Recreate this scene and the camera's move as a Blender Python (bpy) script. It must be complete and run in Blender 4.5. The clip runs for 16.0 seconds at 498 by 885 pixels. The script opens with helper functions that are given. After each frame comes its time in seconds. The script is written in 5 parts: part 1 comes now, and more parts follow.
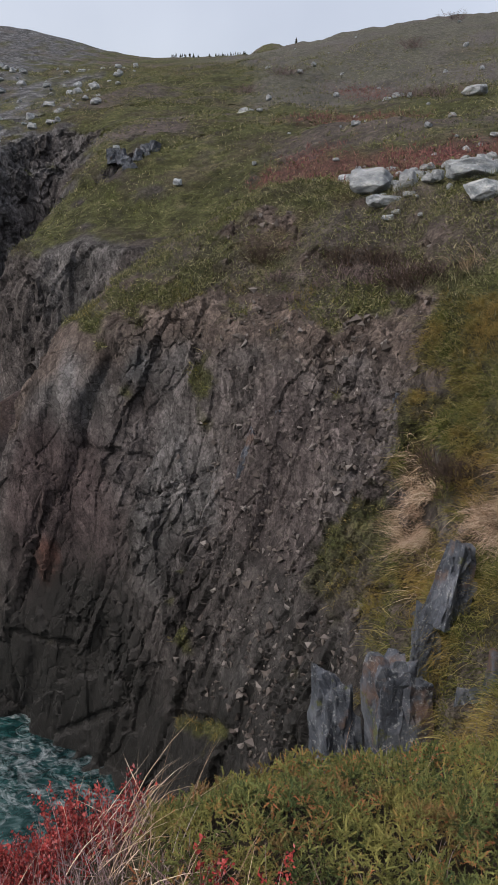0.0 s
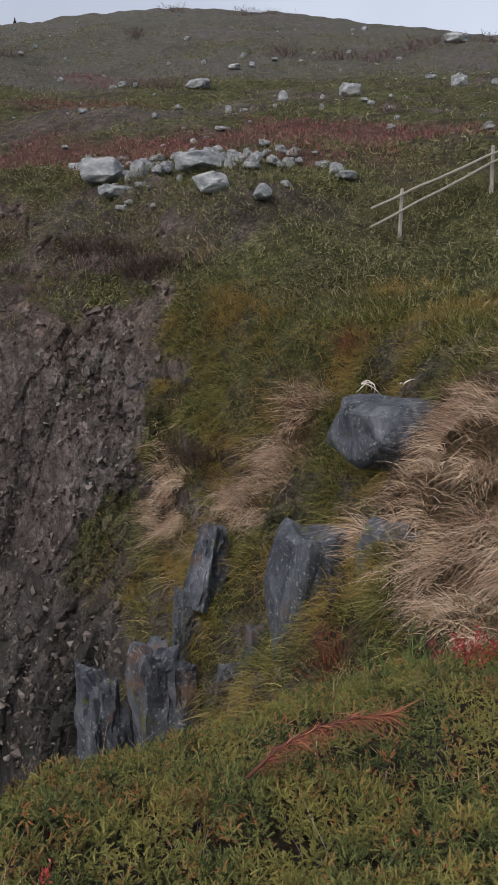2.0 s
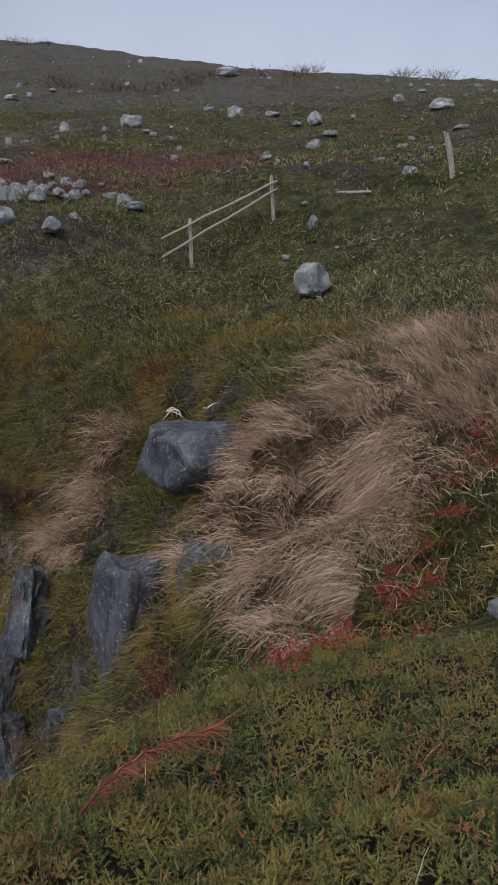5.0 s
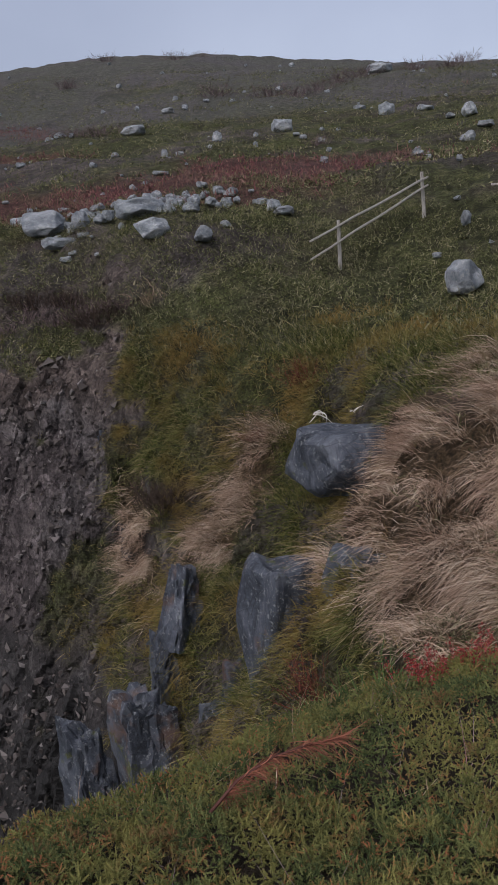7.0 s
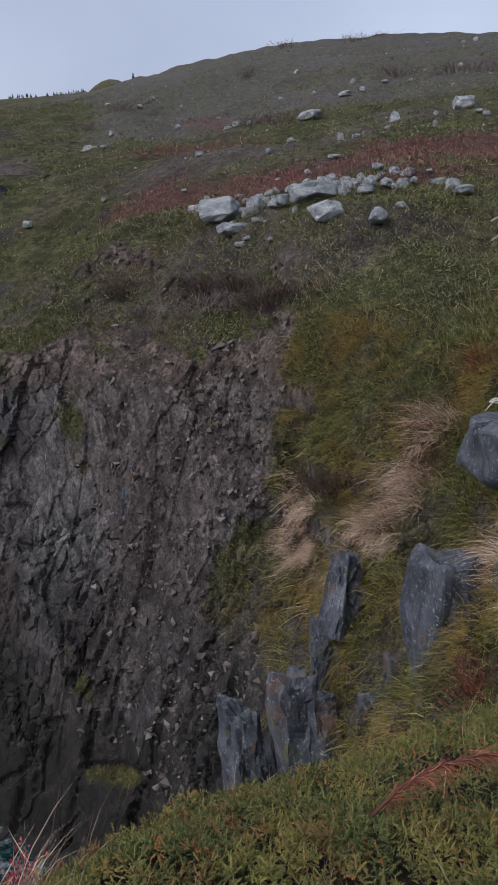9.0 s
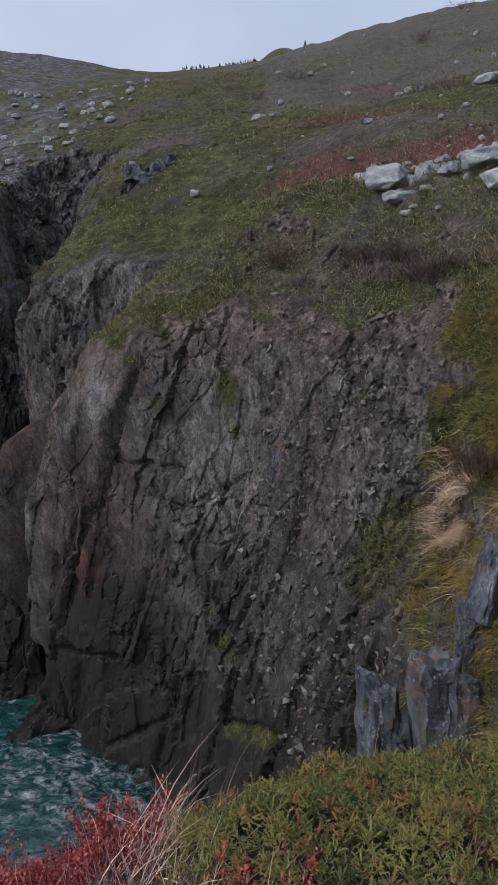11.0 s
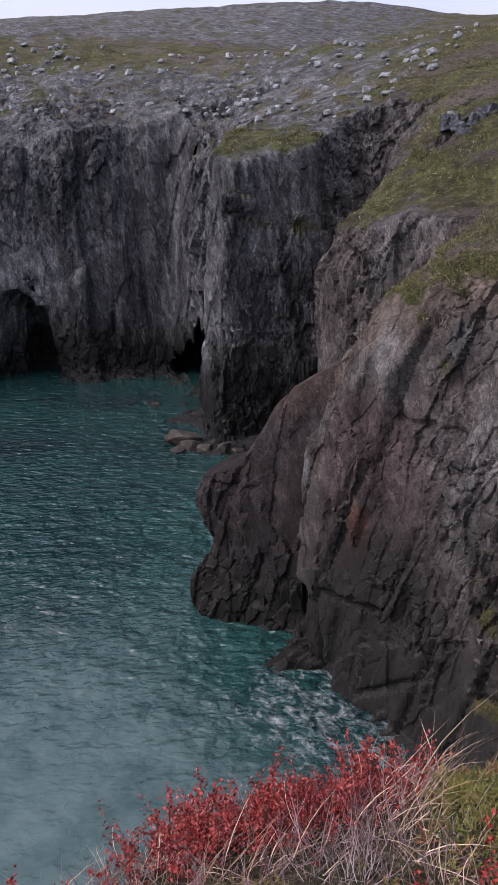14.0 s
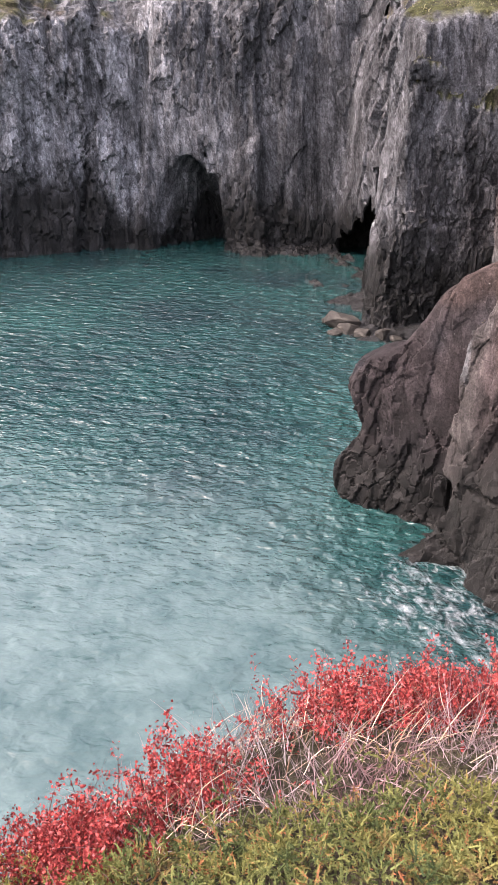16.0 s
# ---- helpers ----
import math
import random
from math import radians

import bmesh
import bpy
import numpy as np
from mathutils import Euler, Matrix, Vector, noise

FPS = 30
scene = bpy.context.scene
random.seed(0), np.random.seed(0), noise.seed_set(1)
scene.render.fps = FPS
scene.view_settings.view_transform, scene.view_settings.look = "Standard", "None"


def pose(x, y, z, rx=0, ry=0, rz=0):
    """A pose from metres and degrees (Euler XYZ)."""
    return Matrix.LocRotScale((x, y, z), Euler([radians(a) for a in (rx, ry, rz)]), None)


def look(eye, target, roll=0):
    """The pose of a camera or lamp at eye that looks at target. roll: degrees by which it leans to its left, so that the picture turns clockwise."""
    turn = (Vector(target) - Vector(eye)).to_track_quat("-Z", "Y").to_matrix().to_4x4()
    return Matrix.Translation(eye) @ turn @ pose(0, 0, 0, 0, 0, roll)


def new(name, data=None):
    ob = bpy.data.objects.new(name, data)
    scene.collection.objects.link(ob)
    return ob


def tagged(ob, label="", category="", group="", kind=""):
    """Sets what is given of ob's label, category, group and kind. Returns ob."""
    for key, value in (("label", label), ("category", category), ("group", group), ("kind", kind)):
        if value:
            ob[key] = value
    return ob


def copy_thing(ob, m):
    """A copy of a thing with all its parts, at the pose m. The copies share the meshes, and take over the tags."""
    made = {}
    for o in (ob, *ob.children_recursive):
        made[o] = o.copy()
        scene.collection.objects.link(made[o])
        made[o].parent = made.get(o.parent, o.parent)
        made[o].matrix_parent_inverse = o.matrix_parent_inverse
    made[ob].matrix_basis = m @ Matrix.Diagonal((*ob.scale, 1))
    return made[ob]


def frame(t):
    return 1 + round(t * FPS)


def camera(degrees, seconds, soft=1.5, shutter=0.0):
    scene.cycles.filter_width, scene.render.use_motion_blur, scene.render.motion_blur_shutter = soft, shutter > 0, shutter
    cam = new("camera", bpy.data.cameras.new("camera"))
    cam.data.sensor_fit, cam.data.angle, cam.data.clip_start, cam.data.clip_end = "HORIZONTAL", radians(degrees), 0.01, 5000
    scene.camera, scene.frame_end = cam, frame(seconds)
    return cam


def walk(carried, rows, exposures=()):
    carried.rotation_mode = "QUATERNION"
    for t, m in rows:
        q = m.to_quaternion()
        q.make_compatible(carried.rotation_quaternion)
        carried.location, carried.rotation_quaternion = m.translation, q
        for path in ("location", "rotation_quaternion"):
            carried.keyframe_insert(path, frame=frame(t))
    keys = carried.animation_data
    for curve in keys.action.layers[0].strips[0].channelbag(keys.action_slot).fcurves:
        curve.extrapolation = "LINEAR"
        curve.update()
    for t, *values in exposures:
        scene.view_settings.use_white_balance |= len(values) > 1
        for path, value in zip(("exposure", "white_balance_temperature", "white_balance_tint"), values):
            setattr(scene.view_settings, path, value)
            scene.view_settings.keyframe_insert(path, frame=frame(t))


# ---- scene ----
cam = camera(34.0, 16.0, 1.4)
PATH = [
    (0, (0.058, 0.361, 13.729), (-0.014, 2.309, 13.285), 0.8),
    (0.5, (0.073, 0.372, 13.729), (0.127, 2.321, 13.284), 0.7),
    (1, (0.1, 0.379, 13.724), (0.304, 2.317, 13.277), 0.8),
    (1.5, (0.114, 0.381, 13.751), (0.492, 2.292, 13.3), 1.4),
    (2, (0.111, 0.357, 13.755), (0.637, 2.231, 13.295), 0.8),
    (2.5, (0.104, 0.347, 13.747), (0.804, 2.165, 13.291), -0.4),
    (3, (0.128, 0.336, 13.747), (0.98, 2.086, 13.288), -0.7),
    (3.5, (0.1, 0.291, 13.775), (1.037, 1.998, 13.318), -1.2),
    (4, (0.097, 0.276, 13.784), (1.061, 1.977, 13.363), -1.3),
    (6.5, (0.128, 0.125, 13.875), (0.946, 1.908, 13.483), -3.2),
    (7, (0.152, 0.138, 13.871), (0.766, 2.002, 13.486), -3.8),
    (7.5, (0.14, 0.134, 13.878), (0.651, 2.029, 13.494), -3.8),
    (8, (0.172, 0.188, 13.864), (0.558, 2.115, 13.49), -3.9),
    (10.5, (0.16, 0.349, 13.734), (0.144, 2.304, 13.311), -3.8),
    (11, (0.144, 0.354, 13.732), (-0.012, 2.301, 13.303), -3.3),
    (11.5, (0.135, 0.368, 13.713), (-0.125, 2.306, 13.29), -3.3),
    (12, (0.121, 0.367, 13.701), (-0.277, 2.279, 13.268), -2.8),
    (12.5, (0.111, 0.363, 13.701), (-0.415, 2.227, 13.199), -2.6),
    (13, (0.094, 0.36, 13.7), (-0.529, 2.191, 13.191), -2.3),
    (13.5, (0.075, 0.346, 13.702), (-0.652, 2.139, 13.196), -1.6),
    (14, (0.064, 0.334, 13.709), (-0.742, 2.093, 13.202), -1.1),
    (14.5, (0.042, 0.329, 13.71), (-0.838, 2.051, 13.197), -1.0),
    (15, (0.004, 0.334, 13.686), (-0.953, 1.995, 13.115), 0.2),
    (15.5, (-0.022, 0.326, 13.679), (-1.042, 1.911, 13.011), 0.9),
    (16, (-0.045, 0.339, 13.657), (-1.119, 1.835, 12.878), 1.3),
]
walk(cam, [(t, look(eye, target, roll)) for t, eye, target, roll in PATH],
     [(0, 0.04, 6600, 13), (3, -0.28, 6450, 14), (7, -0.5, 6050, 17), (8, -0.35, 6000, 15), (11, -0.15, 6050, 15), (12, 0.11, 6200, 18), (14.6, 0.34, 6350, 26), (15.2, 0.59, 6500, 28), (15.6, 1.2, 6800, 28), (16, 1.81, 7000, 26)])


# ---- world and light ----
world = bpy.data.worlds.new("overcast")
scene.world = world
world.use_nodes = True
wn, wl = world.node_tree.nodes, world.node_tree.links
wn.clear()
sky = wn.new("ShaderNodeTexSky")
sky.sky_type, sky.sun_disc = "NISHITA", False
sky.sun_elevation, sky.sun_rotation = radians(50), radians(-125)
sky.air_density, sky.dust_density, sky.ozone_density = 1.0, 4.0, 1.0
grey = wn.new("ShaderNodeHueSaturation")
grey.inputs["Saturation"].default_value = 0.5
cloud = wn.new("ShaderNodeTexNoise")
cloud.inputs["Scale"].default_value, cloud.inputs["Detail"].default_value = 2.2, 5
cloudmix = wn.new("ShaderNodeMix")
cloudmix.data_type, cloudmix.blend_type = "RGBA", "MULTIPLY"
ramp = wn.new("ShaderNodeValToRGB")
ramp.color_ramp.elements[0].position, ramp.color_ramp.elements[0].color = 0.3, (0.99, 0.99, 1.01, 1)
ramp.color_ramp.elements[1].position, ramp.color_ramp.elements[1].color = 0.7, (1.29, 1.27, 1.24, 1)
back = wn.new("ShaderNodeBackground")
back.inputs["Strength"].default_value = 0.15
wout = wn.new("ShaderNodeOutputWorld")
wl.new(sky.outputs[0], grey.inputs["Color"])
wl.new(cloud.outputs["Fac"], ramp.inputs[0])
cloudmix.inputs["Factor"].default_value = 1.0
wl.new(grey.outputs[0], cloudmix.inputs["A"])
wl.new(ramp.outputs[0], cloudmix.inputs["B"])
wco = wn.new("ShaderNodeTexCoord")
wsep = wn.new("ShaderNodeSeparateXYZ")
dome = wn.new("ShaderNodeMapRange")
dome.inputs["From Min"].default_value, dome.inputs["From Max"].default_value = 0.0, 1.0
dome.inputs["To Min"].default_value, dome.inputs["To Max"].default_value = 1.2, 1.6
zenith = wn.new("ShaderNodeMix")
zenith.data_type, zenith.blend_type = "RGBA", "MULTIPLY"
zenith.inputs["Factor"].default_value = 1.0
wl.new(wco.outputs["Generated"], wsep.inputs[0])
wl.new(wsep.outputs["Z"], dome.inputs["Value"])
wl.new(cloudmix.outputs["Result"], zenith.inputs["A"])
wl.new(dome.outputs[0], zenith.inputs["B"])
wl.new(zenith.outputs["Result"], back.inputs["Color"])
wl.new(back.outputs[0], wout.inputs["Surface"])
sun = new("sun", bpy.data.lights.new("sun", "SUN"))
sun.data.energy, sun.data.angle, sun.data.color = 0.45, radians(25), (1.0, 0.96, 0.9)
sun.matrix_world = look((-16, -11.2, 23), (0, 0, 0))


# ---- materials ----
class Mat:
    """A small builder of node materials."""

    def __init__(self, name, rough=0.9):
        self.m = bpy.data.materials.new(name)
        self.m.use_nodes = True
        self.n, self.l = self.m.node_tree.nodes, self.m.node_tree.links
        self.b = self.n["Principled BSDF"]
        self.b.inputs["Roughness"].default_value = rough
        self.b.inputs["Specular IOR Level"].default_value = 0.1
        self.co = self.n.new("ShaderNodeTexCoord").outputs["Object"]

    def put(self, node, key, value):
        if hasattr(value, "is_linked"):
            self.l.new(value, node.inputs[key])
        else:
            node.inputs[key].default_value = value

    def stretch(self, scale=(1, 1, 1), turn=(0, 0, 0), co=None):
        for key, value in (("Rotation", [radians(a) for a in turn]), ("Scale", scale)):
            n = self.n.new("ShaderNodeMapping")
            self.l.new(co or self.co, n.inputs["Vector"])
            n.inputs[key].default_value = value
            co = n.outputs[0]
        return co

    def noise(self, scale, detail=6, rough=0.6, co=None, warp=0.0):
        n = self.n.new("ShaderNodeTexNoise")
        self.l.new(co or self.co, n.inputs["Vector"])
        n.inputs["Scale"].default_value, n.inputs["Detail"].default_value = scale, detail
        n.inputs["Roughness"].default_value, n.inputs["Distortion"].default_value = rough, warp
        return n.outputs["Fac"]

    def cells(self, scale, feature="F1", co=None, out="Distance"):
        n = self.n.new("ShaderNodeTexVoronoi")
        n.feature = feature
        self.l.new(co or self.co, n.inputs["Vector"])
        n.inputs["Scale"].default_value = scale
        return n.outputs[out]

    def ramp(self, fac, *stops):
        n = self.n.new("ShaderNodeValToRGB")
        self.l.new(fac, n.inputs[0])
        e = n.color_ramp.elements
        while len(e) < len(stops):
            e.new(0.5)
        for k, (p, c) in enumerate(stops):
            e[k].position = p
            e[k].color = (*c, 1) if isinstance(c, tuple) else (c, c, c, 1)
        return n.outputs[0]

    def mix(self, fac, a, b, how="MIX"):
        n = self.n.new("ShaderNodeMix")
        n.data_type, n.blend_type = "RGBA", how
        for key, v in (("Factor", fac), ("A", a), ("B", b)):
            self.put(n, key, (*v, 1) if isinstance(v, tuple) else v)
        return n.outputs["Result"]

    def math(self, op, a, b=0.0):
        n = self.n.new("ShaderNodeMath")
        n.operation = op
        self.put(n, 0, a)
        self.put(n, 1, b)
        return n.outputs[0]

    def axis(self, name):
        s = self.n.new("ShaderNodeSeparateXYZ")
        self.l.new(self.co, s.inputs[0])
        return s.outputs[name]

    def each(self):
        return self.n.new("ShaderNodeNewGeometry").outputs["Random Per Island"]

    def one(self):
        return self.n.new("ShaderNodeObjectInfo").outputs["Random"]

    def done(self, colour, bump=None, strength=0.5, distance=0.05, rough=None):
        self.put(self.b, "Base Color", (*colour, 1) if isinstance(colour, tuple) else colour)
        if rough is not None:
            self.put(self.b, "Roughness", rough)
        if bump is not None:
            n = self.n.new("ShaderNodeBump")
            n.inputs["Strength"].default_value, n.inputs["Distance"].default_value = strength, distance
            self.l.new(bump, n.inputs["Height"])
            self.l.new(n.outputs[0], self.b.inputs["Normal"])
        return self.m


def land_material():
    """Bare rock, and heath, moss and grass where plants cover it."""
    k = Mat("land", 0.92)
    zone = k.n.new("ShaderNodeVertexColor")
    zone.layer_name = "zone"
    stone = k.n.new("ShaderNodeVertexColor")
    stone.layer_name = "stone"
    parts = k.n.new("ShaderNodeSeparateColor")
    k.l.new(zone.outputs["Color"], parts.inputs[0])
    wob = k.n.new("ShaderNodeTexNoise")
    k.l.new(k.co, wob.inputs["Vector"])
    wob.inputs["Scale"].default_value, wob.inputs["Detail"].default_value = 1.1, 1
    shift = k.n.new("ShaderNodeVectorMath")
    shift.operation = "MULTIPLY_ADD"
    k.l.new(wob.outputs["Color"], shift.inputs[0])
    shift.inputs[1].default_value = (0.16, 0.16, 0.16)
    k.l.new(k.co, shift.inputs[2])
    tall = k.stretch((1, 1, 0.4), (6, 18, 0), shift.outputs[0])

    def slabs(scale):
        n = k.n.new("ShaderNodeTexVoronoi")
        n.distance = "CHEBYCHEV"
        k.l.new(tall, n.inputs["Vector"])
        n.inputs["Scale"].default_value = scale
        p = k.n.new("ShaderNodeSeparateColor")
        k.l.new(n.outputs["Color"], p.inputs[0])
        return p.outputs["Red"], p.outputs["Green"], n.outputs["Distance"]

    a_step, a_tone, _ = slabs(0.8)
    b_step, b_tone, _ = slabs(2.4)
    c_step, c_tone, c_dome = slabs(7.0)
    fine = k.noise(2.2, 9, 0.62, k.stretch((1, 1, 0.75), (6, 18, 0)), 0.3)
    grain = k.noise(16, 7, 0.72)
    split = k.cells(2.4, "DISTANCE_TO_EDGE", tall)
    rock = k.mix(1.0, stone.outputs["Color"], k.ramp(fine, (0.3, 0.7), (0.5, 0.97), (0.7, 1.28)), "MULTIPLY")
    tall, keep = k.stretch((1, 1, 0.8), (20, -24, 15), shift.outputs[0]), tall
    d_step, d_tone, _ = slabs(15.0)
    tall = keep
    upright = k.stretch((1, 1, 0.09), (4, 8, 0), shift.outputs[0])
    streak = k.noise(0.8, 5, 0.6, upright, 0.2)
    far = k.ramp(k.math("MULTIPLY", k.axis("X"), -0.02), (0.26, 0.0), (0.36, 1.0))
    rock = k.mix(far, rock, k.mix(1.0, rock, k.ramp(streak, (0.36, 0.5), (0.5, 0.95), (0.64, 1.5)), "MULTIPLY"))
    broken = stone.outputs["Alpha"]
    for tone, low, high in ((a_tone, 0.82, 1.15), (b_tone, 0.7, 1.25), (c_tone, 0.62, 1.35), (d_tone, 0.68, 1.32)):
        rock = k.mix(broken if tone in (c_tone, d_tone) else 1.0, rock, k.ramp(tone, (0.0, low), (1.0, high)), "MULTIPLY")
    rock = k.mix(1.0, rock, k.ramp(grain, (0.34, 0.6), (0.5, 1.0), (0.66, 1.35)), "MULTIPLY")
    rock = k.mix(k.ramp(split, (0.0, 0.7), (0.02, 0.0)), rock, (0.02, 0.018, 0.017))
    jags = k.math("ADD", k.math("ADD", k.math("MULTIPLY", a_step, 0.35), k.math("MULTIPLY", b_step, 0.4)), k.math("ADD", k.math("ADD", k.math("MULTIPLY", c_step, 0.2), k.math("MULTIPLY", d_step, 0.1)), k.math("ADD", k.math("MULTIPLY", fine, 0.12), k.math("MULTIPLY", k.math("MULTIPLY", streak, far), 1.6))))
    lichen = k.ramp(k.noise(9, 5, 0.75), (0.64, 0.0), (0.7, 0.5))
    lichen = k.math("MULTIPLY", lichen, k.ramp(k.noise(0.7, 3), (0.45, 0.0), (0.6, 1.0)))
    rock = k.mix(lichen, rock, (0.28, 0.28, 0.26))
    tide = k.math("ADD", k.math("MULTIPLY", k.axis("Z"), 0.1), k.math("MULTIPLY", fine, 0.25))
    # Wet tidal band, raised in patches to paint in shade on the lower cliffs.
    wet = k.ramp(k.math("SUBTRACT", tide, k.ramp(k.noise(0.07, 2), (0.42, 0.0), (0.6, 0.4))), (0.24, 1.0), (0.52, 0.0))
    rock = k.mix(k.math("MULTIPLY", wet, 0.9), rock, (0.014, 0.014, 0.013))
    patch = k.noise(0.3, 5, 0.6)
    clump = k.noise(2.6, 7, 0.7)
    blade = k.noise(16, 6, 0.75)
    heath = k.ramp(clump, (0.3, (0.024, 0.026, 0.013)), (0.5, (0.088, 0.096, 0.038)), (0.7, (0.20, 0.195, 0.09)))
    heath = k.mix(k.ramp(patch, (0.5, 0.0), (0.6, 0.55)), heath, k.ramp(clump, (0.3, (0.045, 0.036, 0.032)), (0.7, (0.18, 0.14, 0.115))))
    # Purple-brown heath patches, with blue added to stand in for haze.
    heath = k.mix(k.ramp(k.noise(0.11, 5, 0.6), (0.52, 0.0), (0.6, 0.75)), heath, k.ramp(clump, (0.3, (0.06, 0.05, 0.056)), (0.7, (0.21, 0.17, 0.175))))
    heath = k.mix(k.ramp(k.noise(0.8, 5), (0.55, 0.0), (0.66, 0.6)), heath, (0.10, 0.115, 0.035))
    heath = k.mix(1.0, heath, k.ramp(k.noise(0.55, 5, 0.65), (0.35, 0.55), (0.5, 0.95), (0.65, 1.35)), "MULTIPLY")
    heath = k.mix(parts.outputs["Green"], heath, k.ramp(clump, (0.3, (0.05, 0.032, 0.018)), (0.7, (0.20, 0.14, 0.08))))
    heath = k.mix(parts.outputs["Blue"], heath, k.ramp(clump, (0.3, (0.07, 0.034, 0.034)), (0.7, (0.21, 0.095, 0.085))))
    # Upper moor shrubs, greyed in colour to stand in for distance haze.
    heath = k.mix(zone.outputs["Alpha"], heath, k.ramp(clump, (0.3, (0.075, 0.075, 0.075)), (0.7, (0.235, 0.23, 0.225))))
    # Dark soil between blades, deepened to paint in the shade of the gaps.
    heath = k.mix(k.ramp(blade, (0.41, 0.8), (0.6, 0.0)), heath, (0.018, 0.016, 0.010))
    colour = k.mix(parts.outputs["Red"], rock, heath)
    relief = k.mix(parts.outputs["Red"], k.math("MULTIPLY", k.math("ADD", jags, k.math("MULTIPLY", grain, 0.12)), k.math("ADD", k.math("MULTIPLY", broken, 0.8), 0.2)), k.mix(0.6, clump, blade))
    return k.done(colour, relief, 1.0, 0.22, k.ramp(wet, (0.0, 0.92), (1.0, 0.4)))


def boulder_material():
    k = Mat("pale_boulder", 0.9)
    fine = k.noise(3.2, 9, 0.65, None, 0.3)
    colour = k.ramp(fine, (0.32, (0.11, 0.128, 0.14)), (0.5, (0.28, 0.305, 0.315)), (0.66, (0.52, 0.535, 0.525)))
    colour = k.mix(k.ramp(k.noise(6, 8, 0.8), (0.53, 0.0), (0.6, 0.6)), colour, (0.085, 0.09, 0.09))
    colour = k.mix(k.ramp(k.noise(12, 5, 0.7), (0.6, 0.0), (0.66, 0.6)), colour, (0.5, 0.5, 0.46))
    colour = k.mix(k.math("MULTIPLY", k.one(), 0.4), colour, (0.14, 0.15, 0.165))
    return k.done(colour, k.mix(0.5, fine, k.noise(11, 8, 0.75)), 1.0, 0.12)


def slate_material():
    k = Mat("lichen_slate", 0.75)
    world_co = k.n.new("ShaderNodeNewGeometry").outputs["Position"]
    fine = k.noise(2.6, 9, 0.68, k.stretch((1, 1, 0.5), (5, 12, 0), world_co), 0.5)
    crack = k.cells(3.0, "DISTANCE_TO_EDGE", k.stretch((1, 1, 0.5), (5, 12, 0), world_co))
    colour = k.ramp(fine, (0.3, (0.022, 0.025, 0.03)), (0.5, (0.065, 0.073, 0.087)), (0.7, (0.14, 0.152, 0.172)))
    spots = k.math("MULTIPLY", k.ramp(k.noise(14, 6, 0.75, world_co), (0.55, 0.0), (0.62, 0.7)), k.ramp(k.noise(1.4, 4, 0.6, world_co), (0.42, 0.15), (0.58, 1.0)))
    colour = k.mix(spots, colour, (0.30, 0.315, 0.31))
    colour = k.mix(k.ramp(k.noise(0.9, 5, 0.65, world_co), (0.56, 0.0), (0.64, 0.65)), colour, (0.12, 0.07, 0.045))
    colour = k.mix(k.ramp(k.noise(1.7, 6, 0.7, world_co), (0.6, 0.0), (0.66, 0.8)), colour, (0.085, 0.095, 0.03))
    colour = k.mix(k.ramp(crack, (0.0, 0.45), (0.012, 0.0)), colour, (0.012, 0.012, 0.012))
    return k.done(colour, k.mix(0.4, fine, k.noise(11, 7, 0.72, world_co)), 1.0, 0.1)


def wood_material():
    k = Mat("weathered_wood", 0.85)
    g = k.noise(9, 7, 0.7, k.stretch((6, 6, 0.6)))
    return k.done(k.ramp(g, (0.3, (0.13, 0.12, 0.105)), (0.65, (0.40, 0.38, 0.34))), g, 0.5, 0.01)


def plant_material(name, stops, rough=0.75, patch=None):
    """Leaves and blades, each of its own shade; patch: a second tone that comes and goes over metres."""
    k = Mat(name, rough)
    k.b.inputs["Specular IOR Level"].default_value = 0.04
    colour = k.ramp(k.each(), *stops)
    if patch:
        scale, tone, amount = patch
        colour = k.mix(k.ramp(k.noise(scale, 4), (0.46, 0.0), (0.62, amount)), colour, tone)
    return k.done(colour)


def sea_material():
    k = Mat("sea", 0.06)
    k.b.inputs["Specular IOR Level"].default_value = 0.5
    k.b.inputs["IOR"].default_value = 1.33
    zone = k.n.new("ShaderNodeVertexColor")
    zone.layer_name = "zone"
    parts = k.n.new("ShaderNodeSeparateColor")
    k.l.new(zone.outputs["Color"], parts.inputs[0])
    low = k.stretch((0.9, 1.25, 1), (0, 0, -30))
    wave = k.mix(0.28, k.noise(1.0, 2, 0.5, low, 0.3), k.noise(2.6, 2, 0.5, low, 0.3))
    wave = k.math("MULTIPLY", wave, k.math("SUBTRACT", 1.0, k.math("MULTIPLY", parts.outputs["Red"], 0.72)))
    deep = k.ramp(k.noise(0.10, 4), (0.35, (0.006, 0.021, 0.024)), (0.62, (0.009, 0.046, 0.043)))
    bed = k.ramp(k.noise(0.55, 8, 0.68), (0.35, (0.028, 0.06, 0.061)), (0.65, (0.07, 0.112, 0.11)))
    colour = k.mix(parts.outputs["Red"], deep, bed)
    foam = k.noise(1.5, 8, 0.78, k.stretch((1.0, 1.5, 1), (0, 0, 30)), 1.0)
    white = k.ramp(k.math("ADD", foam, k.math("MULTIPLY", k.math("SUBTRACT", parts.outputs["Green"], 1.0), 0.35)), (0.48, 0.0), (0.66, 0.55))
    colour = k.mix(white, colour, (0.34, 0.37, 0.39))
    return k.done(colour, wave, 1.0, 0.9, k.ramp(white, (0.0, 0.04), (1.0, 0.6)))


LAND, SEA, BOULDER, SLATE, WOOD = land_material(), sea_material(), boulder_material(), slate_material(), wood_material()


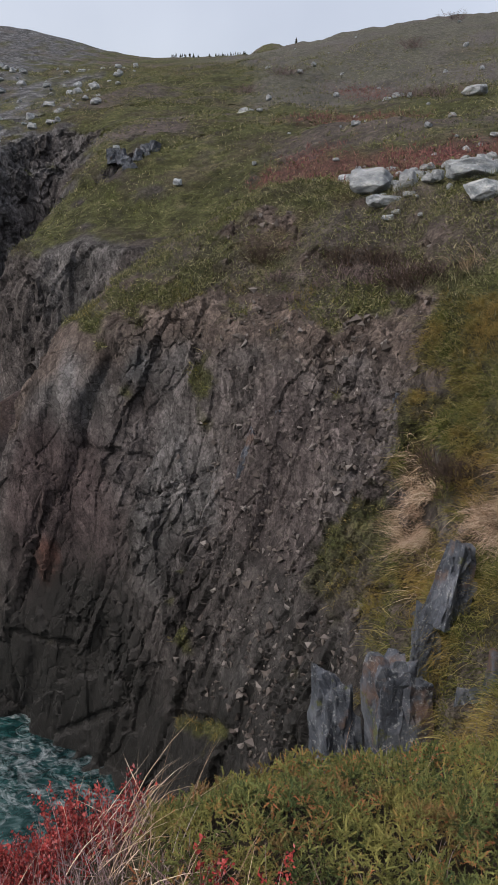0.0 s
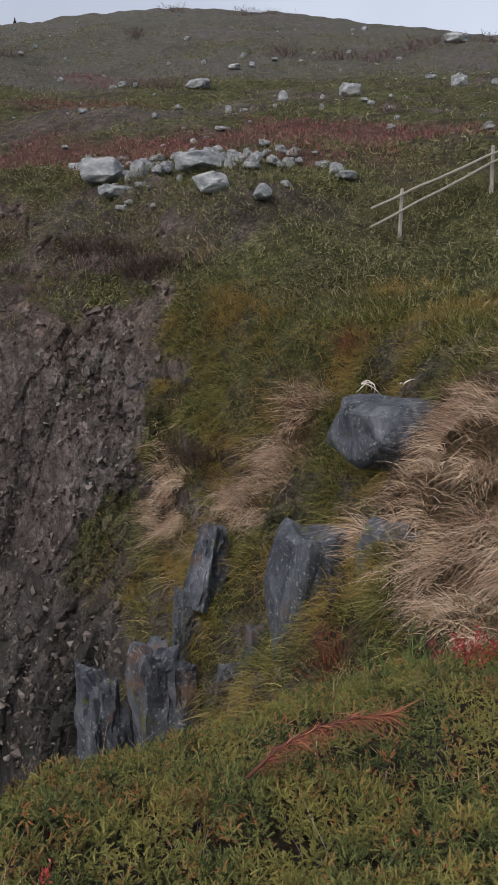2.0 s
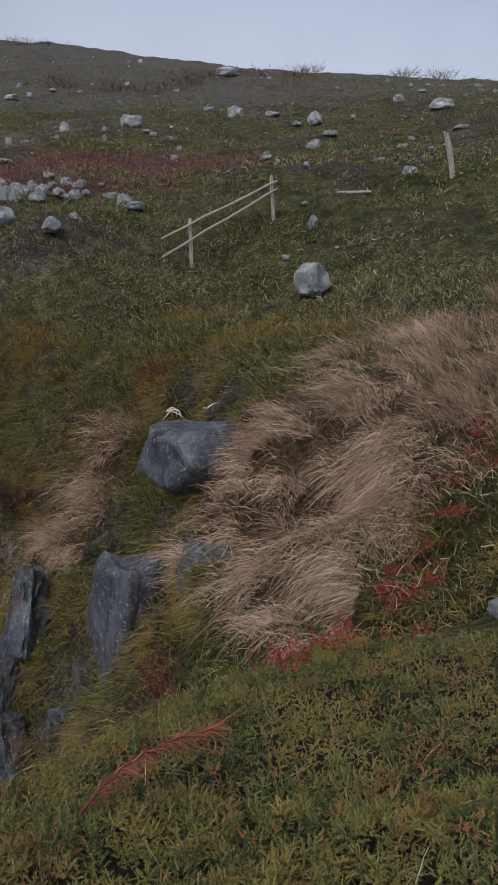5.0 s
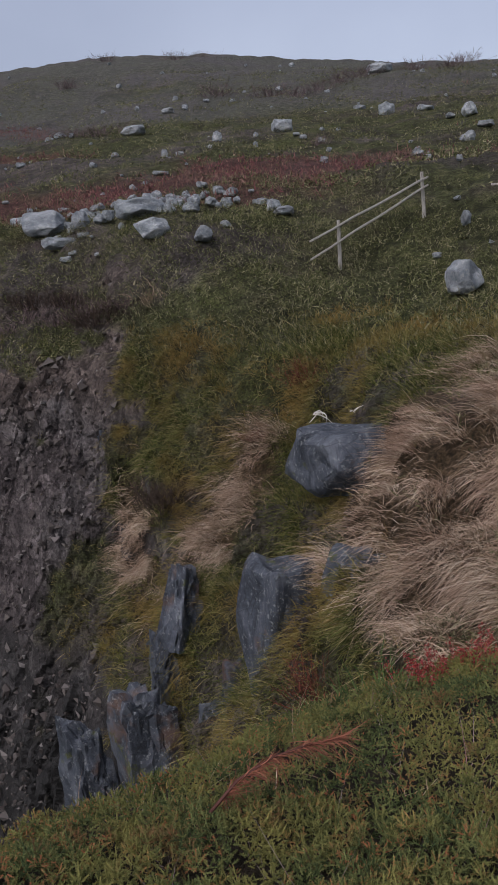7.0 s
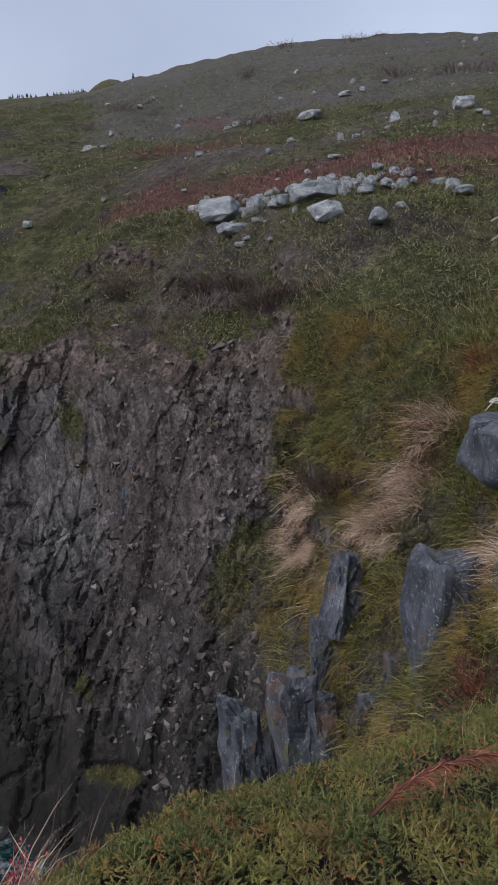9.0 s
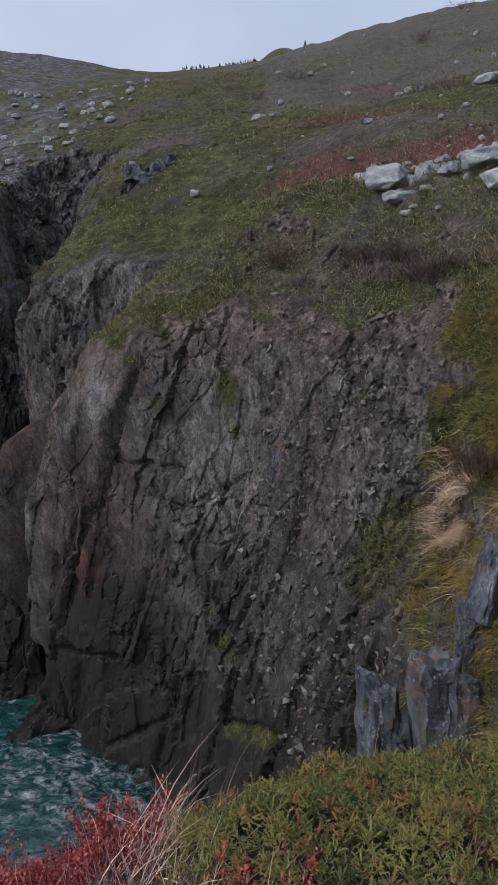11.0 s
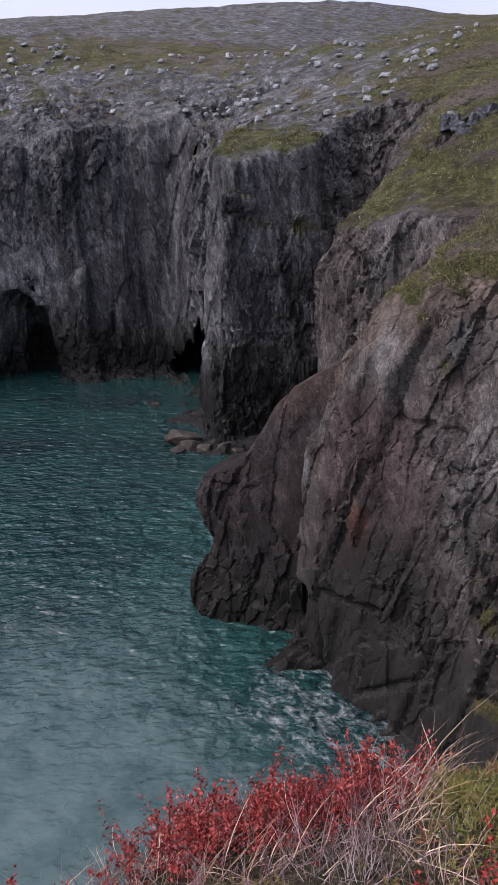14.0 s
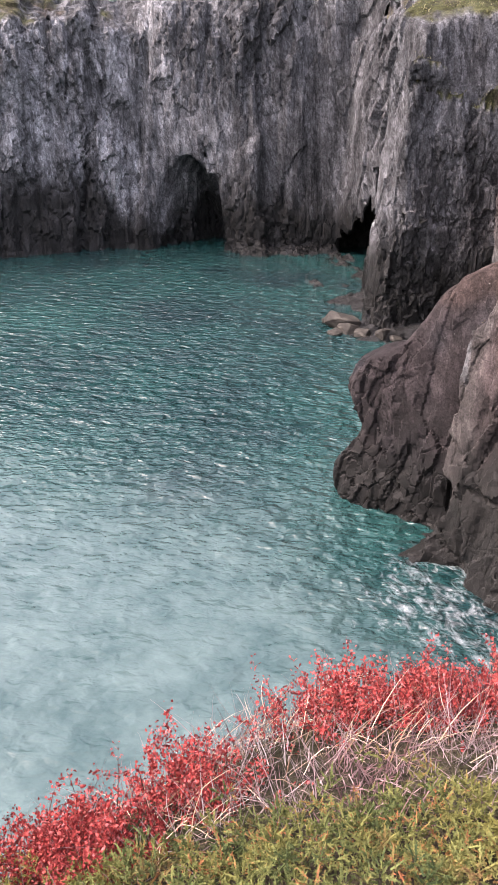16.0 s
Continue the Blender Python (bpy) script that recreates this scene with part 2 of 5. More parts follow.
# ---- the form of the land ----
def lattice(ix, iy, iz, seed):
    h = ix.astype(np.int64) * 374761393 + iy.astype(np.int64) * 668265263 + iz.astype(np.int64) * 2147483647 + seed * 974711
    h = (h ^ (h >> 13)) * 1274126177
    h = h ^ (h >> 16)
    return (h & 0xFFFF) / 65535.0


def vnoise(x, y, z, seed=0):
    """Smooth value noise, -1 to 1."""
    ix, iy, iz = np.floor(x), np.floor(y), np.floor(z)
    fx, fy, fz = x - ix, y - iy, z - iz
    fx, fy, fz = (f * f * (3 - 2 * f) for f in (fx, fy, fz))
    total = 0
    for a in (0, 1):
        for b in (0, 1):
            for c in (0, 1):
                w = (fx if a else 1 - fx) * (fy if b else 1 - fy) * (fz if c else 1 - fz)
                total = total + w * lattice(ix + a, iy + b, iz + c, seed)
    return total * 2 - 1


def fbm(x, y, z, seed=0, octaves=4):
    total, amp = 0, 1.0
    for k in range(octaves):
        total = total + amp * vnoise(x * 2 ** k, y * 2 ** k, z * 2 ** k, seed + k)
        amp *= 0.5
    return total


def blocks(x, z, seed=0):
    """Jointed rock: uneven columns, each broken across at its own levels. How far each block stands out, and how near its joints are."""
    zero = np.zeros(1)
    x = x + 0.55 * vnoise(x * 0.45, zero, zero, seed + 41)
    col = np.floor(x)
    fx = x - col
    own = lattice(col, zero, zero, seed)
    z = z * (0.6 + 0.9 * own) + 7 * lattice(col, zero, zero, seed + 3)
    z = z + (fx - 0.5) * 1.2 * (lattice(col, zero, zero, seed + 5) - 0.5)
    row = np.floor(z)
    fz = z - row
    a, b, c = lattice(col, zero, row, seed + 7), lattice(col, zero, row, seed + 11), lattice(col, zero, row, seed + 17)
    value = 0.8 * (own * 2 - 1) + 0.9 * (a * 2 - 1) + 1.0 * (b - 0.5) * (fx - 0.5) + 1.1 * (c - 0.35) * (fz - 0.5)
    return value * 0.75, np.minimum(np.minimum(fx, 1 - fx), np.minimum(fz, 1 - fz) * 1.5)


# Heights of the moor: x, y, z.
HEIGHTS = np.array([
    (0.9, 19.8, 12.2), (-3.3, 21.6, 12.2), (-6.3, 23.3, 11.8), (-7.3, 23.2, 10.2), (-5.5, 24.2, 12.5), (-4.5, 25.0, 13.5), (-3.4, 25.6, 14.1), (-2.6, 26.1, 14.55), (-1.5, 26.9, 15.4),
    (-2.6, 29.5, 13.6), (-1.0, 34.5, 15.9), (-1.9, 38.3, 16.9), (2.7, 26.2, 15.9),
    (5.8, 19.6, 14.9), (8.7, 18.3, 14.2), (11.5, 19.1, 15.2), (17.2, 18.5, 16.5), (9.6, 14.4, 13.5), (8.7, 8.7, 13.1),
    (2.5, 18.2, 12.2), (18.9, 31, 18.7), (-2.7, 60.3, 23.3), (14, 43.5, 21.6), (42, 102, 40.8), (70, 98, 40), (22.5, 108, 42.2),
    (9.2, 130, 45.6), (5, 170, 53.0), (-9, 182, 54.2), (-22, 182, 53.9), (-33, 180, 54.0), (-50, 178.5, 57.8), (-69, 171.8, 58.9), (-90, 161.5, 57.8),
    (-11.0, 38, 14.2), (-9.6, 43, 17.6), (-12.4, 40.5, 14.5), (-12.2, 43.5, 16.3), (-11.4, 46.5, 18.0), (-9.8, 50, 20.4), (-5.2, 36.2, 14.7), (-8.0, 36.5, 14.7), (-6.0, 34.2, 14.3), (-3.6, 33.4, 14.3), (-8.3, 35.8, 14.4), (-11.9, 64, 24.8), (-24, 47, 17.6), (-17, 56, 20.6),
    (-41, 72, 23.6), (-62, 48, 18.6)])
HEIGHTS = np.vstack((HEIGHTS, [
    (-80, 89, 37.5), (-110.9, 147, 55.6), (-25, 112, 34), (0, 1.4, 12.3), (1.2, 2.6, 12.06), (-1.5, 1.4, 11.72), (-0.3, 2.5, 12.13), (-48, 85, 31), (-30, 89, 32), (0, -8, 12.5), (4.2, 4.4, 12.0),
    (12, 2, 13.6), (40, -30, 16), (60, 25, 25), (4.9, 10.4, 12.0), (-100, 20, 20)]))


def spline(p):
    """A thin plate through the heights."""
    def kernel(d2):
        return np.where(d2 > 1e-9, 0.5 * d2 * np.log(np.maximum(d2, 1e-9)), 0.0)

    n = len(p)
    a = np.zeros((n + 3, n + 3))
    a[:n, :n] = kernel(((p[:, None, :2] - p[None, :, :2]) ** 2).sum(2)) + np.eye(n) * 0.12
    a[:n, n:] = np.c_[np.ones(n), p[:, :2]]
    a[n:, :n] = a[:n, n:].T
    w = np.linalg.solve(a, np.r_[p[:, 2], np.zeros(3)])

    def height(x, y):
        z = w[n] + w[n + 1] * x + w[n + 2] * y
        for k in range(n):
            z = z + w[k] * kernel((x - p[k, 0]) ** 2 + (y - p[k, 1]) ** 2)
        return z
    return height


PLATE = spline(HEIGHTS)


def moor(x, y):
    """The height of the open ground, without the cliffs."""
    r = np.hypot(x, y) + 1e-6
    cap = np.minimum(r, 185.0) / r
    z = PLATE(x * cap, y * cap) - np.maximum(r - 185, 0) * 0.06
    rough = np.clip((r - 6) / 20, 0, 1)
    z = z + 0.45 * ease(33, 50, r) * ease(185, 120, r) * fbm(x * 0.13, y * 0.13, x * 0, 19, 3)
    a, b = (x + 10) / 62, (y - 610) / 110
    z = z + 126 * np.exp(-a * a - b * b) * (r > 300)
    z = z + 0.10 * ease(9, 13, r) * ease(35, 28, r) * fbm(x * 2.1, y * 2.1, x * 0, 15, 2)
    return z + rough * (0.22 * fbm(x * 0.22, y * 0.22, x * 0, 3, 3) + 0.13 * fbm(x * 0.9, y * 0.9, x * 0, 9, 4))


# The shore and the gully's bottom: x, y, height of the foot, width of the face.
COAST = np.array([
    (-4, -60, 0, 1.5), (-2.7, -3, 0, 0.9), (-2.5, 1.2, 0, 0.8), (-1.85, 2.85, 0.5, 0.8), (0.4, 3.95, 3, 0.8), (1.9, 4.5, 7, 0.8),
    (2.8, 4.8, 8.8, 1.2), (3.2, 5.4, 9.2, 4.0), (2.6, 7.6, 7.5, 3.2), (1.7, 11.2, 5, 5.5), (-0.4, 15.6, 2.4, 4.2),
    (-3.4, 19.3, 0.2, 2.2), (-5.6, 20.6, 0, 1.6), (-8.6, 22.0, 0, 1.0), (-8.2, 25.0, 0, 1.2), (-5.6, 28.6, 4, 1.6), (-2.0, 30.8, 9, 1.4), (-5.4, 32.4, 5, 1.0)])
COAST = np.vstack((COAST, [
    (-10.4, 35.4, 0, 1.0), (-14.0, 37.4, 0, 1.4), (-14.6, 43, 3, 2.4), (-13.9, 55, 14, 3), (-15.6, 56, 15, 3), (-17.6, 51.5, 2, 1.2), (-22.3, 46.6, 0, 0.7), (-25.4, 48.6, 0, 0.7), (-26.4, 52, 0, 0.8),
    (-33, 66, 0, 1.5), (-40, 71, 0, 1.8), (-54, 59.5, 0, 1.8), (-61, 47, 0, 1.8), (-66, 30, 0, 3), (-90, 10, 0, 4), (-400, -40, 0, 4), (-400, -60, 0, 4)]))


def coast(x, y):
    """Signed distance from the shore (land is positive), the foot's height and the face's width."""
    best, inside = np.full(x.shape, 1e9), np.zeros(x.shape, bool)
    total, foot, wide = np.zeros(x.shape), np.zeros(x.shape), np.zeros(x.shape)
    n = len(COAST)
    for k in range(n):
        ax, ay, ab, aw = COAST[k]
        bx, by, bb, bw = COAST[(k + 1) % n]
        dx, dy = bx - ax, by - ay
        t = np.clip(((x - ax) * dx + (y - ay) * dy) / (dx * dx + dy * dy), 0, 1)
        d2 = (x - ax - t * dx) ** 2 + (y - ay - t * dy) ** 2
        w = 1 / (d2 + 0.05) ** 2
        total, foot, wide = total + w, foot + w * (ab + t * (bb - ab)), wide + w * (aw + t * (bw - aw))
        best = np.minimum(best, d2)
        if dy != 0:
            inside ^= ((ay > y) != (by > y)) & (x < dx * (y - ay) / dy + ax)
    d = np.sqrt(best)
    return np.where(inside, -d, d), foot / total, wide / total


def smax(a, b, k):
    return 0.5 * (a + b + np.sqrt((a - b) ** 2 + k * k))


def rock_relief(x, y, z, size, tall=2.6):
    """How far the broken rock stands out, in metres."""
    along = 0.66 * x + 0.75 * y if size > 1.8 else 0.69 * x - 0.72 * y
    bent = along + 0.3 * size * fbm(x / (size * 4), y / (size * 4), z / (size * 4), 33, 2)
    lean = bent - 0.3 * z * (2.6 / tall)
    lift = z + 0.25 * along + 0.3 * size * fbm(x / (size * 5), y / (size * 5), z / (size * 5), 37, 2)
    v0, j0 = blocks(lean / (size * 2.5) + 5, lift / (size * 2.3 * tall), 43)
    v1, j1 = blocks((lean + 0.12 * z) / (size * 1.0), lift / (size * 0.95 * tall), 5)
    v2, j2 = blocks((lean - 0.15 * z) / (size * 0.4) + 3, lift / (size * 0.42 * tall), 17)
    rough = np.clip(0.6 + 1.4 * fbm(x / (size * 3.2), y / (size * 3.2), z / (size * 4), 39, 2), 0.1, 1.3)
    out = 0.62 * size * v0 + 0.26 * size * v1 + 0.12 * size * v2 * rough - 0.18 * size * (j0 < 0.03) - 0.05 * size * (j1 < 0.05)
    return out + 0.2 * size * fbm(x / (size * 3), y / (size * 3), z / (size * 2.2 * tall), 31, 2)


def shards(x, y, z, cell, seed, upright=0.0):
    """Angular broken pieces: each its own height and tilt, and how near its edge is."""
    p = np.stack((0.69 * x - 0.72 * y - 0.3 * z, 0.72 * x + 0.69 * y, (z + 0.25 * x) * (upright or (0.5 if cell < 0.8 else 0.26))), 1) / cell
    p = p + 0.35 * np.stack([vnoise(*(p.T * 0.6), seed + k) for k in range(3)], 1)
    base = np.floor(p)
    best, second = np.full(len(p), 9.0), np.full(len(p), 9.0)
    cell_at, part_at = base.copy(), np.zeros((len(p), 3))
    for a in (-1, 0, 1):
        for b in (-1, 0, 1):
            for c in (-1, 0, 1):
                i, j, k = (base + (a, b, c)).T
                mark = (lattice(i, j, k, seed + 23) * 65535).astype(np.int64)
                r = ((mark & 31) / 31.0, ((mark >> 5) & 31) / 31.0, ((mark >> 10) & 31) / 31.0)
                d = np.stack((p[:, 0] - i - r[0], p[:, 1] - j - r[1], p[:, 2] - k - r[2]), 1)
                far = (d * d).sum(1)
                near = far < best
                second = np.where(near, best, np.minimum(second, far))
                best[near], part_at[near] = far[near], d[near]
                cell_at[near] = base[near] + (a, b, c)
    r = [lattice(*cell_at.T, seed + 29 + 4 * m) - 0.5 for m in range(3)]
    out = r[0] + 1.3 * r[1] * part_at[:, 0] + 1.3 * r[2] * part_at[:, 2]
    return out, np.sqrt(second) - np.sqrt(best)


def crisp(v, q, vn, size, tags):
    """Splits every face in four and breaks the bare rock into angular shards."""
    pair = np.sort(np.concatenate([q[:, [k, (k + 1) % 4]] for k in range(4)]), 1)
    edge, where = np.unique(pair[:, 0] * np.int64(len(v)) + pair[:, 1], return_inverse=True)
    a, b = edge // len(v), edge % len(v)
    m, e, n = len(q), where.reshape(4, -1) + len(v), len(v) + len(edge)
    mid = np.arange(m) + n
    p = np.vstack((v, (v[a] + v[b]) / 2, v[q].mean(1)))
    vn = np.vstack((vn, (vn[a] + vn[b]) / 2, vn[q].mean(1)))
    faces = np.vstack([np.stack((q[:, k], e[k], mid, e[k - 1]), 1) for k in range(4)])
    x, y, z = p.T
    big, _ = shards(x, y, z, 0.95 * size, 301, 0.13 if size > 1.1 else 0.22)
    small, gap = shards(x, y, z, 0.34 * size, 331, 0.2 if size > 1.1 else 0.4)
    smooth_slab = (0.62 + 0.38 * ease(-4.6, -2.2, x + 0.5 * fbm(x * 0.6, y * 0.6, z * 0.4, 45, 2))) if size == 0.8 else (0.6 if size == 1.0 else 1.0)
    wild = np.clip(0.55 + 1.5 * fbm(x / (size * 3.2), y / (size * 3.2), z / (size * 4), 39, 2), 0.12, 1.3)
    bare = np.maximum(ease(0.85, 0.6, vn[:, 2]), 0.8 * ease(-13, -20, x) * ease(34, 26, z) * ease(48, 56, y) * (ease(-28.5, -34, x) * ease(83, 76, y) if size > 1.8 else ease(-33, -29, x)))
    push = size * bare * smooth_slab * (0.26 * big * (0.4 + 0.6 * wild) + 0.17 * small * wild - 0.05 * (gap < 0.08) * wild)
    return p + vn * push[:, None], faces, [np.vstack((t, (t[a] + t[b]) / 2, t[q].mean(1))) for t in tags]


# Hollows at the waterline: x, y, z, and the three half sizes.
CAVES = ((-52.0, 63.5, 0.5, 2.6, 7.0, 8.0), (-38.5, 71.5, 0.0, 2.6, 3.5, 8.0),
         (-8.2, 21.5, 0.8, 0.9, 1.1, 3.4))


def land_field(x, y, z, size):
    """Below zero inside the land; takes three grids."""
    flat = x[:, :, 0].shape
    ax, ay = x[:, :, 0].ravel(), y[:, :, 0].ravel()
    top = np.broadcast_to(moor(ax, ay).reshape(flat)[:, :, None], x.shape)
    d, foot, wide = (np.broadcast_to(c.reshape(flat)[:, :, None], x.shape) for c in coast(ax, ay))
    round_off = 0.1 + 0.4 * np.clip(np.hypot(x, y) / 12, 0, 1)
    q = np.clip((z - foot) / np.maximum(top - foot, 0.5), 0, 1.3)
    f = wide * q ** 1.5 - d
    f = np.minimum(smax(z - top, f, round_off), z - foot + np.where(d > 0, 0.0, -0.35 * d))
    for cx, cy, cz, rx, ry, rz in CAVES:
        hole = np.sqrt(((x - cx) / rx) ** 2 + ((y - cy) / ry) ** 2 + ((z - cz) / rz) ** 2) - 1
        f = np.maximum(f, -hole * min(rx, ry))
    if size == 0.8 and y.min() < 13:
        lift = (z + 0.55 * fbm(x * 0.8, y * 0.8, z * 0.3, 53, 3) + 0.25 * x) / 1.15
        step = lift - np.floor(lift)
        f = f - gully_side(x, y) * ease(5.5, 7.5, z) * ease(12.6, 11.4, z) * (0.24 * fbm(x * 1.15, y * 1.15, z * 0.95, 49, 3) + 0.5 * (step * ease(1.0, 0.86, step) - 0.4))
    near = np.abs(f) < size * 1.9
    if near.any():
        steep = np.clip((top[near] - z[near]) / 1.2, 0.5 if size > 1.8 else 0.05, 1) * np.clip(2.6 / wide[near], 0.3, 1)
        if size > 1.8:
            steep = steep * ease(-28.5, -34, x[near]) * ease(83, 76, y[near])
        f[near] -= rock_relief(x[near], y[near], z[near], size, 7.0 if size > 1.8 else 5.0 if size > 1.1 else 3.0) * steep
    return f


def net(field, low, high, step, size):
    """Surface nets: a mesh of the field's zero surface inside a box."""
    axes = [np.arange(a, b + step, step) for a, b in zip(low, high)]
    gx, gy, gz = np.meshgrid(*axes, indexing="ij")
    f = field(gx, gy, gz, size)
    s = f < 0
    shape = [n - 1 for n in f.shape]
    corner = [(a, b, c) for a in (0, 1) for b in (0, 1) for c in (0, 1)]

    def part_of(v, a, b, c):
        return v[a:a + shape[0], b:b + shape[1], c:c + shape[2]]

    count = sum(part_of(s, *c).astype(int) for c in corner)
    mixed = (count > 0) & (count < 8)
    cell = np.argwhere(mixed)
    number = np.full(shape, -1)
    number[mixed] = np.arange(len(cell))
    place, hits = np.zeros((len(cell), 3)), np.zeros(len(cell))
    for c in corner:
        for k in range(3):
            if c[k]:
                continue
            e = list(c)
            e[k] = 1
            fa, fb = part_of(f, *c)[mixed], part_of(f, *e)[mixed]
            cross = (fa < 0) != (fb < 0)
            t = np.where(cross, fa / np.where(cross, fa - fb, 1), 0)
            p = np.tile(np.array(c, float), (len(cell), 1))
            p[:, k] = t
            place += p * cross[:, None]
            hits += cross
    verts = (cell + place / hits[:, None]) * step + np.array(low)
    quads = []
    for k in range(3):
        u, v = (k + 1) % 3, (k + 2) % 3
        a = [slice(None)] * 3
        b = [slice(None)] * 3
        a[k], b[k] = slice(0, -1), slice(1, None)
        flip = s[tuple(a)] != s[tuple(b)]
        idx = np.argwhere(flip)
        ok = (idx[:, u] > 0) & (idx[:, v] > 0) & (idx[:, u] < shape[u]) & (idx[:, v] < shape[v])
        idx = idx[ok]
        inner = s[tuple(a)][tuple(idx.T)]
        ring = []
        for du, dv in ((-1, -1), (0, -1), (0, 0), (-1, 0)):
            j = idx.copy()
            j[:, u] += du
            j[:, v] += dv
            ring.append(number[tuple(j.T)])
        q = np.stack(ring, 1)
        q[~inner] = q[~inner][:, ::-1]
        quads.append(q)
    quads = np.vstack(quads)
    mark = np.arange(len(verts))
    for _ in range(200):
        least = mark[quads].min(1)
        grown = mark.copy()
        np.minimum.at(grown, quads.ravel(), np.repeat(least, 4))
        grown = grown[grown]
        if (grown == mark).all():
            break
        mark = grown
    names, sizes = np.unique(mark, return_counts=True)
    kept = np.isin(mark, names[sizes > 0.04 * len(mark)])
    quads = quads[kept[quads[:, 0]]]
    number = np.cumsum(kept) - 1
    return verts[kept], number[quads]


def mesh_from(name, verts, faces, material, smooth=False):
    me = bpy.data.meshes.new(name)
    n, m = len(faces), faces.shape[1]
    me.vertices.add(len(verts))
    me.vertices.foreach_set("co", np.ascontiguousarray(verts, np.float32).ravel())
    me.loops.add(n * m)
    me.loops.foreach_set("vertex_index", np.ascontiguousarray(faces, np.int32).ravel())
    me.polygons.add(n)
    me.polygons.foreach_set("loop_start", np.arange(0, n * m, m, dtype=np.int32))
    me.polygons.foreach_set("loop_total", np.full(n, m, np.int32))
    me.polygons.foreach_set("use_smooth", np.full(n, smooth))
    me.update(calc_edges=True)
    me.validate()
    if material:
        me.materials.append(material)
    return me


BOXES = {
    "cliff_near": ((-11, 12, -0.8), (3.6, 26.4, 16.5), 0.1, 0.8),
    "cliff_gully": ((-1, 4.4, 2), (12, 13, 15.2), 0.14, 0.8),
    "cliff_rim": ((3.4, 12.8, 8), (12, 26.4, 17.5), 0.25, 0.8),
    "cliff_cleft": ((-11, 26.2, -0.8), (5, 34.6, 18.8), 0.25, 0.8),
    "cliff_mid": ((-33, 32.4, -0.8), (0, 64, 30), 0.28, 1.3),
    "cliff_far": ((-90, 8, -0.8), (-27.8, 84, 42), 0.5, 2.2),
    "cliff_camera": ((-4.2, -3, 6), (6.4, 4.6, 14.2), 0.12, 0.5)}
LABELS = {
    "cliff_near": "dark broken rock face of the headland above the sea",
    "cliff_gully": "steep gully slope of wet rock, moss and long grass",
    "cliff_rim": "grassy shoulder above the gully with low heath",
    "cliff_cleft": "grassy back of the headland falling into a cleft",
    "cliff_mid": "steep grey-brown rock buttress and spur rising from the cove",
    "cliff_far": "tall dark columned sea cliff with a cave at the waterline",
    "cliff_camera": "overgrown clifftop edge of earth and rock underfoot"}
SHEETS = {}


def ease(a, b, v):
    t = np.clip((v - a) / (b - a), 0, 1)
    return t * t * (3 - 2 * t)


def spot(x, y, cx, cy, rx, ry, turn=0.0):
    c, s = math.cos(radians(turn)), math.sin(radians(turn))
    dx, dy = x - cx, y - cy
    return np.exp(-((c * dx + s * dy) / rx) ** 2 - ((c * dy - s * dx) / ry) ** 2)


def gully_side(x, y):
    """One on the overgrown slope of the gully, zero on the bare headland."""
    edge = np.interp(y, [6, 11, 14.5, 17.8, 21], [-2, 1.3, 1.5, 2.9, 7])
    return ease(-0.3, 0.4, x - edge + 0.35 * fbm(x, y, x * 0, 61, 3))


def dry(x, y):
    """Where the long grass is dry and straw-coloured."""
    t = spot(x, y, 5.6, 7.3, 1.7, 1.5) + spot(x, y, 7.6, 8.4, 2.2, 1.5, 20) + spot(x, y, 5.0, 9.7, 0.9, 0.6) + spot(x, y, 2.75, 15.6, 0.5, 1.0)
    t = t + 0.8 * spot(x, y, 4.0, 13.5, 1.2, 0.6) + 0.7 * spot(x, y, 4.2, 19, 0.4, 0.6)
    return ease(0.3, 0.7, t + 0.25 * fbm(x * 0.9, y * 0.9, x * 0, 71, 3))


def crimson(x, y):
    """Where the heath has turned red."""
    t = 1.15 * spot(x, y, 12, 30.2, 12, 6.6, 4) + 0.9 * spot(x, y, 1.5, 31, 3.2, 3.5) + 0.9 * spot(x, y, 0.5, 38, 2.6, 5) + 0.8 * spot(x, y, 5, 47, 4, 4) + 0.7 * spot(x, y, 6, 66, 3, 6)
    t = t + 0.6 * spot(x, y, 20, 20, 3, 1.5) + 0.5 * spot(x, y, -12, 100, 14, 20) + 0.6 * spot(x, y, 30, 29, 4, 2)
    return 0.85 * ease(0.42, 0.95, t + 0.38 * fbm(x * 0.3, y * 0.3, x * 0, 81, 4))


def hazed_shrubs(x, y):
    """Where bare purple-brown shrubs cover the upper moor, with haze painted in by distance."""
    t = ease(46, 72, np.hypot(x, y)) * ease(-8, 4, x) + 0.5 * ease(90, 130, np.hypot(x, y)) * ease(-25, 0, x)
    return 0.6 * ease(0.35, 0.75, t + 0.35 * fbm(x * 0.1, y * 0.1, x * 0, 241, 4))


